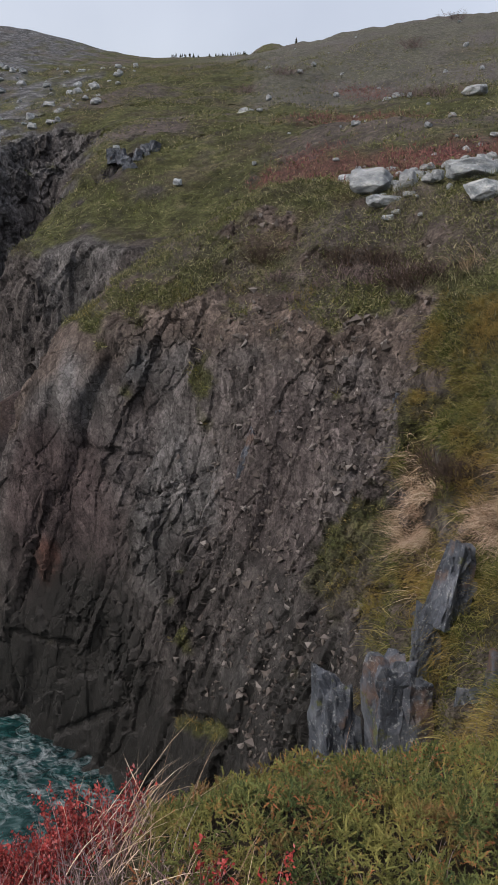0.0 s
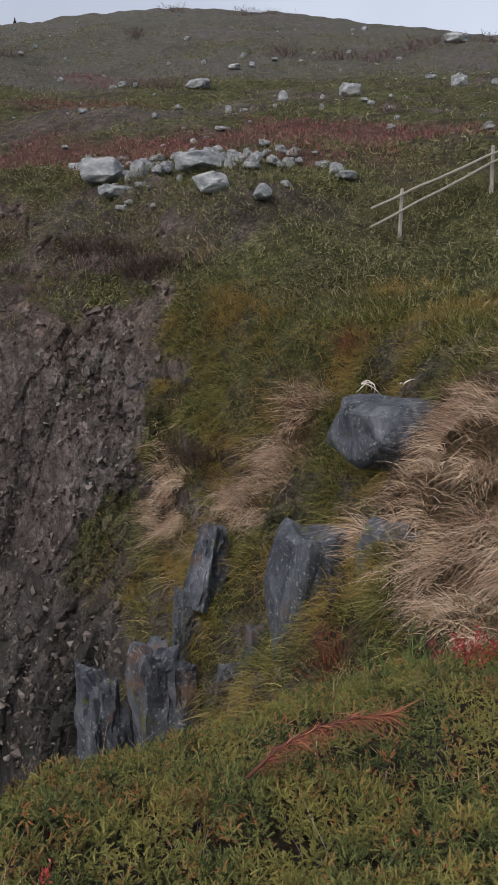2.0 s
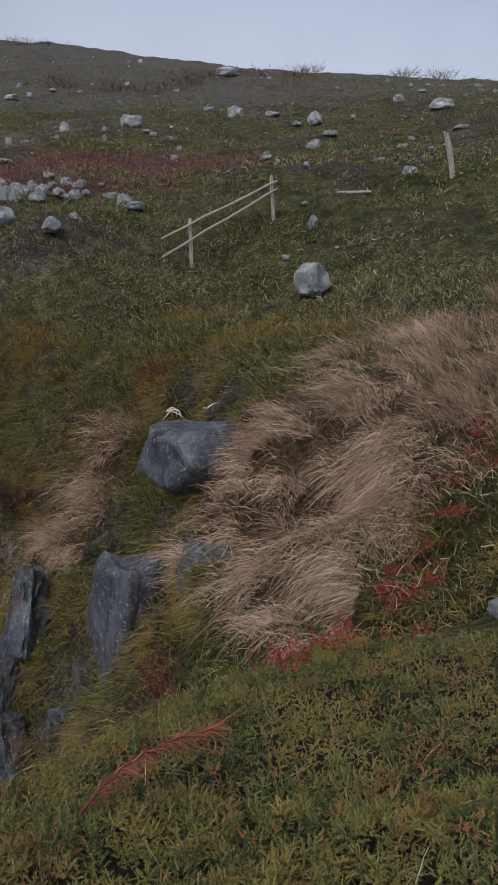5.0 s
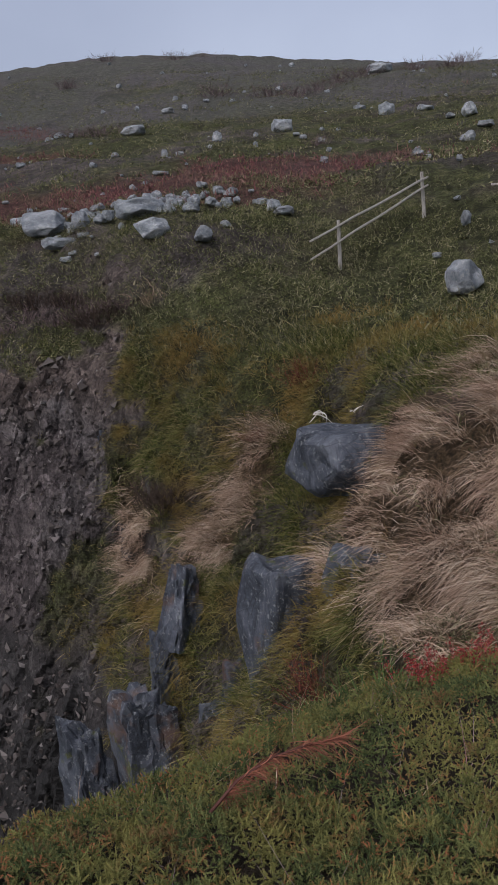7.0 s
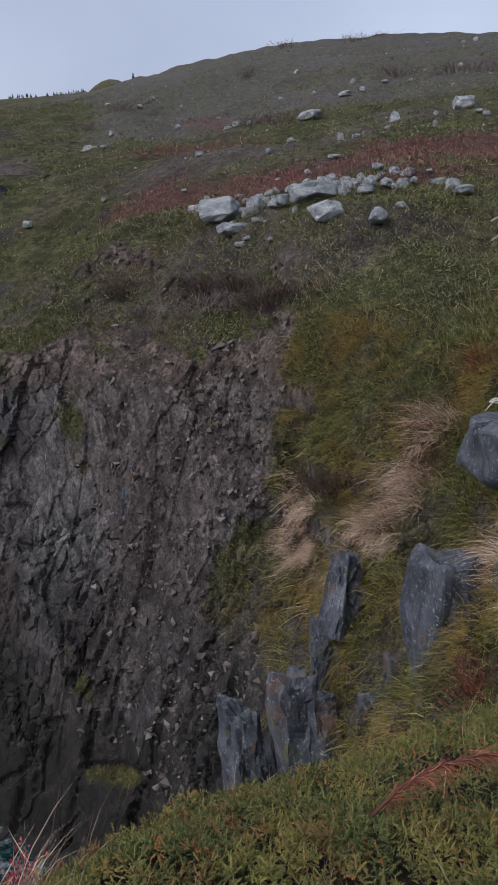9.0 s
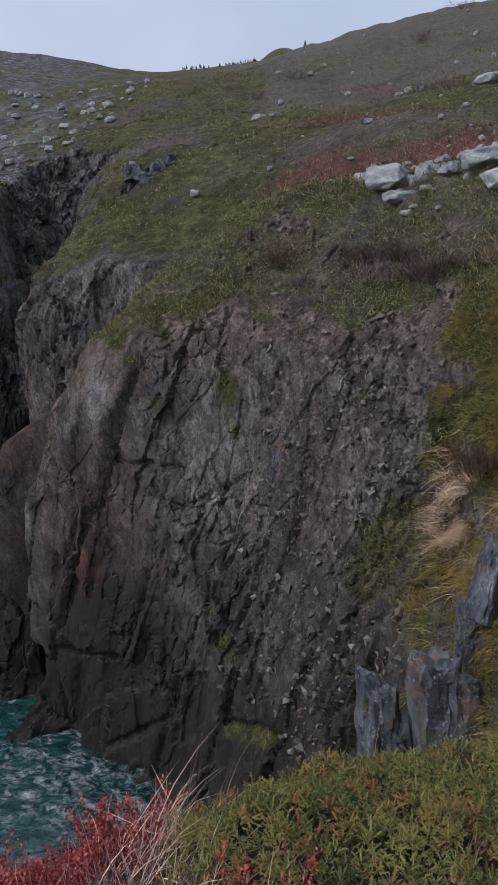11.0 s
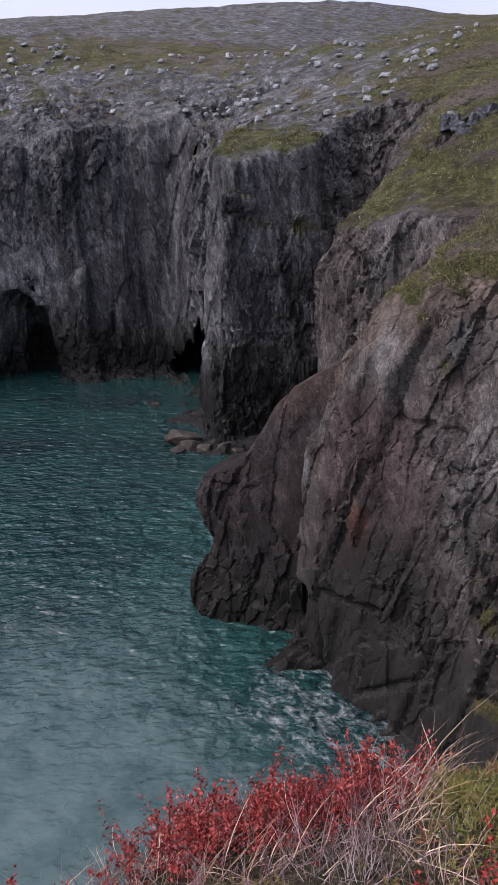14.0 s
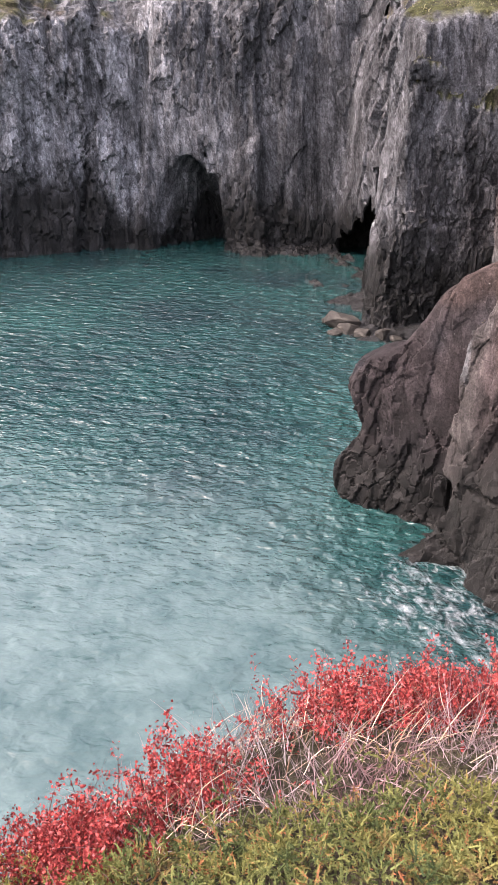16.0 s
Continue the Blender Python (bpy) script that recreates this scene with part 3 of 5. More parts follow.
def tags_of(v, nz):
    """Plant cover, dry grass, red heath; rock colour with haze and shade painted in."""
    x, y, z = v.T
    side = gully_side(x, y) * ease(5.6, 7.2, z + 0.6 * fbm(x, y, z, 63, 2)) * (y < 21)
    bare = ease(-13, -22, x) * ease(36, 28, z + 2 * fbm(x * 0.1, y * 0.1, x * 0, 65, 3)) * ease(50, 58, y) * 0.3
    bare = bare + 0.34 * ease(-28, -42, x) * ease(105, 135, np.hypot(x, y))
    need = 0.70 - 0.58 * side + bare + 0.25 * spot(x, y, -9.5, 35.2, 4.5, 1.6, 15) + 0.3 * spot(x, y, -5.4, 33.6, 3.0, 1.3, 15)
    cover = ease(-0.1, 0.1, nz + 0.22 * fbm(x * 0.8, y * 0.8, z * 0.8, 91, 4) - need)
    ledge = ease(0.35, 0.6, fbm(x * 0.5, y * 0.5, z * 0.7, 95, 4) + 0.5 * (nz - 0.35)) * ease(5, 8, z) * (x > -9) * (y < 27)
    cover = np.maximum(cover, ledge * 0.9) * ease(1.5, 3.0, z)
    zone = np.stack((cover, dry(x, y), crimson(x, y), hazed_shrubs(x, y)), 1)
    brown, blue, plum, rust = (np.array(c) for c in ((0.134, 0.119, 0.113), (0.17, 0.195, 0.21), (0.112, 0.088, 0.086), (0.165, 0.085, 0.068)))
    grey = np.array((0.165, 0.158, 0.155))
    n = fbm(x * 0.35, y * 0.35, z * 0.25, 101, 3)
    t = ease(-0.3, 0.5, n)[:, None]
    stone = brown * (1 - t) + grey * t
    t = (0.9 * spot(x, z, -4.7, 11.2, 1.3, 0.7) * (y < 26) * ease(-0.4, 0.4, fbm(x * 1.6, y * 1.6, z * 1.2, 117, 3)) + 0.4 * ease(0.35, 0.7, fbm(x * 0.3, y * 0.3, z * 0.3, 111, 3)) * (x < -8))[:, None]
    stone = stone * (1 - t) + blue * t
    t = ease(0.25, 0.6, spot(x, z, -6.4, 6.5, 1.3, 3.2) * (y < 26) + 0.4 * ease(0.2, 0.6, fbm(x * 0.22, y * 0.22, z * 0.12, 121, 3)))[:, None]
    stone = stone * (1 - t) + plum * t
    t = ease(0.3, 0.7, spot(x, z, -6.3, 5.3, 0.45, 0.9) * (y < 26) + 0.4 * spot(x, z, -40, 12, 8, 6) * ease(0, 0.6, fbm(x * 0.4, y * 0.4, z * 0.2, 131, 3)))[:, None]
    stone = stone * (1 - t) + rust * t
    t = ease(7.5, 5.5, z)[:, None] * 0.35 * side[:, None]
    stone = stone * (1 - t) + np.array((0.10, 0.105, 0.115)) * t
    # Far left wall lightened in colour for haze, against the shadowed wall beside it.
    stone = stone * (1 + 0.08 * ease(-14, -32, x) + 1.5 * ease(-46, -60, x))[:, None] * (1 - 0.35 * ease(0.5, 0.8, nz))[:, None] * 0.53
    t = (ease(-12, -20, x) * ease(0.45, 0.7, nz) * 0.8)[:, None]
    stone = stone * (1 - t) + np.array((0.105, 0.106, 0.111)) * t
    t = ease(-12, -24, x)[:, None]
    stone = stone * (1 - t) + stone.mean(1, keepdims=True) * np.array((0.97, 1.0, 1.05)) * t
    # Shadow on the fin and the headland's seaward edge, put into the stone colour.
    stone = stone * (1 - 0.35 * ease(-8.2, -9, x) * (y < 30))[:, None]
    soil = (ease(1.3, 0.2, moor(x, y) - z + 0.7 * fbm(x * 0.7, y * 0.7, z * 0.7, 67, 3)) * (y < 33))[:, None] * 0.8
    stone = stone * (1 - soil) + np.array((0.085, 0.066, 0.055)) * soil
    flat = 0.6 + 0.4 * ease(-4.6, -2.2, x + 0.5 * fbm(x * 0.6, y * 0.6, z * 0.4, 45, 2)) + ease(28, 34, y)
    return zone, np.c_[stone, np.clip(flat, 0, 1)]


def paint(me, **layers):
    for key, value in layers.items():
        layer = me.color_attributes.new(key, "FLOAT_COLOR", "POINT")
        layer.data.foreach_set("color", np.ascontiguousarray(value, np.float32).ravel())


def slopes(v, q, rounds):
    """Vertex normals, evened out over their neighbours."""
    fn = np.cross(v[q[:, 2]] - v[q[:, 0]], v[q[:, 3]] - v[q[:, 1]])
    area = np.linalg.norm(fn, axis=1) / 2
    vn = np.zeros_like(v)
    for k in range(4):
        np.add.at(vn, q[:, k], fn)
    for _ in range(rounds):
        fn2 = vn[q].mean(1)
        vn = np.zeros_like(v)
        for k in range(4):
            np.add.at(vn, q[:, k], fn2)
    return vn / np.maximum(np.linalg.norm(vn, axis=1), 1e-9)[:, None], area


def evergreen(x, y):
    """One where juniper mats the ground, zero where the red-leaved shrubs grow."""
    a, r = np.degrees(np.arctan2(x, y - 0.3)), np.hypot(x, y - 0.3)
    n = fbm(x * 2.2, y * 2.2, x * 0, 181, 3)
    right = ease(-13, 2, a + 18 * n + 10 * (r - 1.6))
    low = ease(1.62, 1.42, r + 0.12 * n) * ease(6, -8, a)
    return np.maximum(right, low) * (r < 3.9 + 0.2 * n)


def lay_sheet(name, v, q, smooth, label, category, rounds=3, broken=0.0):
    vn, area = slopes(v, q, rounds)
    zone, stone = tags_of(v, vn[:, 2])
    SHEETS[name] = (v, q, vn, area, zone)
    if broken:
        v, q, (zone, stone) = crisp(v, q, vn, broken, (zone, stone))
    if name == "cliff_camera":
        zone[:, 0] *= 1 - 0.9 * evergreen(v[:, 0], v[:, 1])
        stone[:, :3] = (0.035, 0.027, 0.02)
    if name == "rock_fin":
        zone[:, 0] = 0
        SHEETS[name][4][:, 0] = 0
        # The fin's purple tone, with its shadow darkened in too.
        stone[:, :3] *= (0.66, 0.62, 0.66)
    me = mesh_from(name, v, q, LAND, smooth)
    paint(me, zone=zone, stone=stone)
    return tagged(new(name, me), label, category, kind="structure")


for name, (low, high, step, size) in BOXES.items():
    v, q = net(land_field, low, high, step, size)
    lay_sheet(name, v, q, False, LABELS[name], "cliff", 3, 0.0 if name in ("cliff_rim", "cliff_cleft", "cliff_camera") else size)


def build_ground():
    """The moor beyond the cliffs, one sheet to the horizon."""
    radii = 4 * 1.02 ** np.arange(0, 297)
    turns = np.radians(np.arange(-180, 180.1, 0.5))
    r, a = np.meshgrid(radii, turns, indexing="ij")
    x, y = r * np.sin(a), r * np.cos(a)
    z = moor(x.ravel(), y.ravel()).reshape(x.shape)
    d, _, wide = coast(x.ravel(), y.ravel())
    keep = (d - 1.25 * wide).reshape(x.shape) > 0.6
    for low, high, step, size in BOXES.values():
        m = 4 * step
        keep &= ~((x > low[0] + m) & (x < high[0] - m) & (y > low[1] + m) & (y < high[1] - m))
    n = len(turns)
    i, j = np.meshgrid(np.arange(len(radii) - 1), np.arange(n - 1), indexing="ij")
    a0 = i * n + j
    faces = np.stack((a0, a0 + 1, a0 + n + 1, a0 + n), -1)
    ok = keep[:-1, :-1] & keep[1:, :-1] & keep[:-1, 1:] & keep[1:, 1:]
    verts = np.stack((x, y, z), -1).reshape(-1, 3)
    faces = faces[ok]
    used = np.unique(faces)
    number = np.zeros(len(verts), int)
    number[used] = np.arange(len(used))
    lay_sheet("ground", verts[used], number[faces], True, "open moorland with heath, moss and red autumn leaves", "ground", 1)


build_ground()


def build_sea():
    """Water out to the horizon, paler over the shallow bed and white where it washes the rocks."""
    radii = np.r_[0.5, 3 * 1.022 ** np.arange(0, 310)]
    turns = np.radians(np.arange(-180, 180.1, 2.0))
    r, a = np.meshgrid(radii, turns, indexing="ij")
    x, y = (r * np.sin(a)).ravel(), (r * np.cos(a)).ravel()
    d, _, _ = coast(x, y)
    shallow = ease(38, 18, np.hypot(x + 4, y) + 5 * fbm(x * 0.08, y * 0.08, x * 0, 141, 3))
    shallow = shallow * np.maximum(ease(0.5, 7, -d), ease(17, 12, y))
    wash = np.exp(-np.maximum(-d, 0) / 2.0) * (y < 30) + 0.35 * np.exp(-np.maximum(-d, 0) / 1.2)
    wash = np.clip(wash + 0.7 * spot(x, y, -7.5, 19, 3.6, 2.4), 0, 1)
    n = len(turns)
    i, j = np.meshgrid(np.arange(len(radii) - 1), np.arange(n - 1), indexing="ij")
    a0 = (i * n + j).ravel()
    faces = np.stack((a0, a0 + 1, a0 + n + 1, a0 + n), -1)
    me = mesh_from("water", np.stack((x, y, x * 0), 1), faces, SEA, True)
    paint(me, zone=np.stack((shallow, wash, x * 0, x * 0 + 1), 1))
    tagged(new("water", me), "rippled green-blue sea water in the cove", "sea", kind="structure")


build_sea()


def fin_field(x, y, z, size):
    top = np.interp(x, [-14.0, -13.3, -12.4, -11.4, -10.2, -8.8, -7.8, -6], [4.6, 5.4, 5.9, 6.2, 8.2, 9.2, 9.9, 10.4])
    half = np.interp(z, [0, 1, 2.5, 5, 10], [1.3, 1.2, 1.2, 1.6, 0.8])
    left = np.interp(z, [0, 0.8, 1.6, 2.8, 4, 5.2, 6], [-13.9, -14.0, -13.6, -13.0, -13.5, -13.4, -12.8])
    f = smax(smax(z - top, np.abs(y - 25.7) - half, 0.4), left - x, 0.5)
    return f - 0.22 * rock_relief(x, y, z, size, 3.0) - 0.18 * fbm(x * 0.5, y * 0.5, z * 0.4, 47, 3)


v, q = net(fin_field, (-15.6, 22.8, -0.6), (-6.6, 28.6, 11), 0.13, 0.9)
lay_sheet("rock_fin", v, q, False, "purple-grey rock fin jutting from the headland into the sea", "rock", 3, 1.0)


# ---- rocks ----
def part(name, bm, material, parent, label=""):
    """Links a bmesh, or a ready mesh, as one object under a thing or a part."""
    if isinstance(bm, bmesh.types.BMesh):
        me = bpy.data.meshes.new(name)
        bm.to_mesh(me)
        bm.free()
    else:
        me = bm
    if material and not me.materials:
        me.materials.append(material)
    ob = new(name, me)
    ob.parent = parent
    return tagged(ob, label)


def rock_mesh(name, seed, material, boxy=0.55, cuts=2, many=26):
    """An angular block about one metre each way, standing on z = 0: the hull of scattered points, worn at the edges."""
    rnd = random.Random(seed)
    bm = bmesh.new()
    for _ in range(many):
        p = Vector([rnd.uniform(-1, 1) for _ in range(3)])
        m = max(abs(c) for c in p)
        p = p.normalized() * (1 - boxy) + p / m * boxy * 0.85
        bm.verts.new(p * rnd.uniform(0.85, 1.0) * 0.56)
    hull = bmesh.ops.convex_hull(bm, input=bm.verts)
    bmesh.ops.delete(bm, geom=list({g for g in hull["geom_interior"] + hull["geom_unused"] if isinstance(g, bmesh.types.BMVert)}), context="VERTS")
    bmesh.ops.dissolve_limit(bm, angle_limit=radians(14), verts=bm.verts, edges=bm.edges)
    bmesh.ops.bevel(bm, geom=list(bm.edges), offset=0.022, segments=1, affect="EDGES", clamp_overlap=True)
    bmesh.ops.triangulate(bm, faces=bm.faces)
    for _ in range(cuts):
        bmesh.ops.subdivide_edges(bm, edges=[e for e in bm.edges if e.calc_length() > 0.16], cuts=1)
        bmesh.ops.triangulate(bm, faces=bm.faces)
    for v in bm.verts:
        v.co += v.co.normalized() * (0.075 * noise.noise(v.co * 3.1 + Vector((seed, 0, 0))) + 0.022 * noise.noise(v.co * 9))
        v.co.z += 0.42
    me = bpy.data.meshes.new(name)
    bm.to_mesh(me)
    bm.free()
    me.materials.append(material)
    return me


def height_at(x, y):
    return float(moor(np.array([x], float), np.array([y], float))[0])


BOULDERS = [rock_mesh("boulder", 40 + k, BOULDER, 0.36, 2) for k in range(9)]


def slab_mesh(name, seed):
    """A split block of slate with flat faces, about one metre each way, standing on z = 0."""
    rnd = random.Random(seed)
    bm = bmesh.new()
    for sx, sy, sz in [(a, b, c) for a in (-1, 1) for b in (-1, 1) for c in (-1, 1)]:
        tall = 0.1 * rnd.uniform(-1, 1.4) if sz > 0 else 0
        for k in range(2):
            shrink = 0.66 if sz > 0 else 1.0
            bm.verts.new((sx * 0.5 * shrink * rnd.uniform(0.72, 1.0), sy * 0.5 * shrink * rnd.uniform(0.72, 1.0), (0.94 + tall) * rnd.uniform(0.86, 1) if sz > 0 else -0.3))
    hull = bmesh.ops.convex_hull(bm, input=bm.verts)
    bmesh.ops.delete(bm, geom=list({g for g in hull["geom_interior"] + hull["geom_unused"] if isinstance(g, bmesh.types.BMVert)}), context="VERTS")
    bmesh.ops.dissolve_limit(bm, angle_limit=radians(9), verts=bm.verts, edges=bm.edges)
    bmesh.ops.bevel(bm, geom=list(bm.edges), offset=0.016, segments=1, affect="EDGES", clamp_overlap=True)
    bmesh.ops.triangulate(bm, faces=bm.faces)
    for _ in range(4):
        bmesh.ops.subdivide_edges(bm, edges=[e for e in bm.edges if e.calc_length() > 0.1], cuts=1)
        bmesh.ops.triangulate(bm, faces=bm.faces)
    co = np.array([v.co[:] for v in bm.verts])
    x, y, z = co.T
    o = seed * 3.7
    v1, j1 = blocks((x + 0.7 * y) * 1.9 + o, z * 1.3 - 0.6 * y, seed)
    v2, _ = blocks((x - 0.6 * y) * 5 + o, z * 3.2 + y, seed + 3)
    big, _ = shards(x, y, z, 0.55, seed)
    small, _ = shards(x, y, z, 0.22, seed + 50)
    push = 0.05 * v1 + 0.2 * big + 0.075 * small - 0.025 * (j1 < 0.06) - 0.05
    for v, d in zip(bm.verts, push):
        out = Vector((v.co.x, v.co.y, 0.5 * max(v.co.z - 0.4, 0)))
        v.co += out.normalized() * float(d) + Vector((0, 0, 0.02 * noise.noise(v.co * 7)))
    me = bpy.data.meshes.new(name)
    bm.to_mesh(me)
    bm.free()
    me.materials.append(SLATE)
    return me


SLABS = [slab_mesh("slate_slab", 80 + k) for k in range(6)]


def stand_rock(name, me, x, y, z, w, d, h, turn, lean=(0, 0), label="", category="boulder", group=""):
    ob = new(name, me)
    ob.matrix_world = pose(x, y, z - 0.12 * h, lean[0], lean[1], turn) @ Matrix.Diagonal((w, d, h * 1.12, 1))
    return tagged(ob, label, category, group)


rnd = random.Random(7)
PILE = ((1.28, 32.5, .5, .5), (2.17, 28.9, .7, .4), (2.53, 24.9, 1.4, .9), (3.43, 23.9, .55, .55), (2.74, 23.2, 1.0, .4), (4.86, 22.6, 1.4, .65),
        (4.82, 20.9, .9, .6), (4.24, 25.9, .55, .25), (4.84, 25.4, .55, .25), (3.17, 28.7, .9, .35), (2.9, 33.4, .3, .25), (3.9, 31, .45, .2),
        (5.72, 19.55, .75, .45), (6.1, 21.8, .5, .25), (7, 23.8, .2, .15), (8.4, 21.7, .5, .35), (8.5, 21.2, .65, .3), (6.57, 20.3, .28, .22), (3.5, 21.75, .16, .12))
MOOR = ((8.4, 34.4, .75, .25), (9.7, 38.8, .35, .5), (10.4, 38.7, .4, .25), (7.6, 59, .95, .5), (10.75, 50, 1.6, .7), (13.9, 43.9, .6, .65),
        (17.6, 43.7, 1.25, .9), (14.75, 40.3, .38, .42), (16, 43.6, .33, .33), (17, 39.5, .42, .28), (17.5, 38.4, .42, .3), (16.5, 35.4, .28, .28),
        (15.7, 61, 1.0, .45), (-2.57, 57.1, 1.25, .6), (6.2, 37.8, .4, .28), (6.6, 57.2, .65, .4), (-4.9, 40, .45, .4), (-8.9, 45.7, .4, .32))
SLOPE = ((9.45, 14.2, 1.0, .85), (10.4, 16.7, .24, .16), (11.8, 17.65, .36, .44), (12.45, 19, .22, .14), (17.3, 29.1, .52, .3), (15.5, 23.5, .24, .24),
         (21.9, 32.6, .75, .55), (24.5, 35, .9, .35), (26.4, 39.1, 1.15, .85), (25.7, 39.85, .66, .35), (27.8, 45.7, 1.5, .5), (25.9, 47.2, 1, .95),
         (25.8, 50.6, .8, .4), (40, 74.2, 2.7, 1.2), (35.2, 42.7, 1.1, .7), (33.9, 37.5, 1.35, .75), (42.1, 48.6, 1, .4), (16, 19, .45, .35),
         (18.7, 23.7, .42, .18), (49, 50, .9, .5), (29, 30.7, .9, .25), (11.5, 16.2, .14, .14))
for rows, label, group in ((PILE, "pale grey boulder among others on the clifftop heath", "boulder pile on the clifftop"),
                           (MOOR, "pale weathered boulder lying on the moor", "boulders on the moor"),
                           (SLOPE, "light grey angular boulder on the heather slope", "boulders on the slope")):
    for x, y, w, h in rows:
        stand_rock("boulder", rnd.choice(BOULDERS), x, y, height_at(x, y), w, w * rnd.uniform(0.7, 1.0), h * 0.85, rnd.uniform(0, 360), label=label, group=group)
for k in range(120):
    a, r = radians(rnd.uniform(-2, 50)), rnd.uniform(30, 105)
    x, y, w = r * math.sin(a), r * math.cos(a), rnd.uniform(0.15, 0.55) * (r / 60) ** 0.5
    stand_rock("boulder", rnd.choice(BOULDERS), x, y, height_at(x, y), w, w * 0.8, w * rnd.uniform(0.4, 0.8), rnd.uniform(0, 360),
               label="small pale boulder scattered on the hillside", group="boulders on the hill")
for k in range(85):
    x, y, w = rnd.uniform(2.6, 8.5), rnd.uniform(22.0, 26.5), rnd.uniform(0.12, 0.5)
    stand_rock("boulder", rnd.choice(BOULDERS), x, y, height_at(x, y), w, w * 0.8, w * rnd.uniform(0.4, 0.8), rnd.uniform(0, 360),
               label="small pale boulder among others on the clifftop heath", group="boulder pile on the clifftop")
for k in range(9):
    x, y, w = -7.6 + rnd.uniform(-1, 1), 43.2 + rnd.uniform(-0.8, 0.8), rnd.uniform(0.5, 1.0)
    stand_rock("rock_slab", rnd.choice(SLABS), x, y, height_at(x, y), w, w * 0.7, w * 0.55, rnd.uniform(0, 360), (rnd.uniform(-20, 20), rnd.uniform(-20, 20)),
               "dark slaty slab in a heap on the grassy spur", "rock", "dark slabs on the spur")
for k in range(300):
    x, y = rnd.uniform(-75, -14), rnd.uniform(58, 92)
    w = rnd.uniform(0.25, 1.1)
    d, _, wide = coast(np.array([x]), np.array([y]))
    if d[0] < wide[0] + 1.0:
        continue
    stand_rock("rubble_rock", rnd.choice(BOULDERS), x, y, height_at(x, y), w, w * 0.8, w * rnd.uniform(0.4, 0.7), rnd.uniform(0, 360),
               label="grey rubble rock on the bare slope above the cove", category="rock", group="rubble above the far cliff")
ROUND = [rock_mesh("slate_rock", 61 + 7 * k, SLATE, 1.0, 3, 60) for k in range(4)]
GULLY = ((3.58, 10.05, 8.6, 0.95, 1.2, 1.85, 12, 5), (2.05, 11.9, 5.9, 1.3, 1.2, 1.9, 10, -3), (2.85, 11.5, 6.0, .9, 1.0, 1.85, -15, 5), (1.15, 12.4, 5.6, .9, 1.0, 1.75, 25, -4),
         (2.85, 12.7, 8.4, .75, .8, 0.95, 30, 14), (5.1, 10.7, 10.95, 1.4, 1.7, 0.95, 8, 0), (5.85, 9.95, 11.3, .55, .7, 0.7, 15, 0), (4.75, 10.8, 11.4, .75, .6, .3, 40, 0),
         (4.42, 9.0, 9.4, 0.95, 1.0, 1.3, 12, 4), (2.55, 12.7, 7.3, .6, .6, 1.0, 0, 0), (3.3, 10.9, 7.4, .8, .8, 1.0, 0, 0))
for k, (x, y, z, w, d, h, turn, lean) in enumerate(GULLY):
    stand_rock("slate_rock", ROUND[k % 4] if k in (0, 5, 6, 8) else SLABS[k % len(SLABS)], x, y, z, w, d, h, turn, (0, lean), "dark blue-grey rock with pale lichen jutting from the gully slope",
               "rock", "lichen rocks in the gully")
FLAKES = ((-0.25, 19.15, 9.2, .3, .3, 1.2, 10, 14), (-0.75, 19.3, 8.8, .35, .3, 1.0, -10, 12), (2.75, 17.75, 10.4, .8, .5, .55, 5, 0))
for k, (x, y, z, w, d, h, turn, lean) in enumerate(FLAKES):
    stand_rock("rock_flake", SLABS[(k + 2) % len(SLABS)], x, y, z, w, d, h, turn, (0, lean), "upright grey rock flake split from the cliff face", "rock", "flakes on the cliff")


# ---- plants ----
class Sown:
    """Points scattered over the land, so many to the square metre."""

    def __init__(self, names, per_metre, seed):
        g = np.random.default_rng(seed)
        p, n, t = [], [], []
        for name in names:
            v, q, vn, area, zone = SHEETS[name]
            c = v[q].mean(1)
            many = g.poisson(area * per_metre(*c.T, vn[q].mean(1), zone[q].mean(1)))
            k = np.repeat(np.arange(len(q)), many)
            a, b = g.random(len(k))[:, None], g.random(len(k))[:, None]
            w = [(1 - a) * (1 - b), a * (1 - b), a * b, (1 - a) * b]
            p.append(sum(w[i] * v[q[k, i]] for i in range(4)))
            n.append(sum(w[i] * vn[q[k, i]] for i in range(4)))
            t.append(zone[q[k]].mean(1))
        self.p, self.n, self.zone, self.g = np.vstack(p), np.vstack(n), np.vstack(t), g

    def __len__(self):
        return len(self.p)


def unit(v):
    return v / np.maximum(np.linalg.norm(v, axis=1), 1e-9)[:, None]


def blades(p, d, bend, length, width, g, segs=3):
    """Tapered, bent blades: their corners and triangles."""
    n = len(p)
    side = unit(np.cross(d, g.normal(size=(n, 3))))
    rows = []
    for k in range(segs):
        t = k / segs
        c = p + length[:, None] * (d * t + bend * t * t)
        w = (width * (1 - t) ** 0.6 / 2)[:, None]
        rows += [c - side * w, c + side * w]
    rows.append(p + length[:, None] * (d + bend))
    v = np.stack(rows, 1)
    m = 2 * segs + 1
    tris = []
    for k in range(segs - 1):
        a = 2 * k
        tris += [(a, a + 1, a + 3), (a, a + 3, a + 2)]
    tris.append((m - 3, m - 2, m - 1))
    f = (np.arange(n) * m)[:, None, None] + np.array(tris)[None]
    return v.reshape(-1, 3), f.reshape(-1, 3)


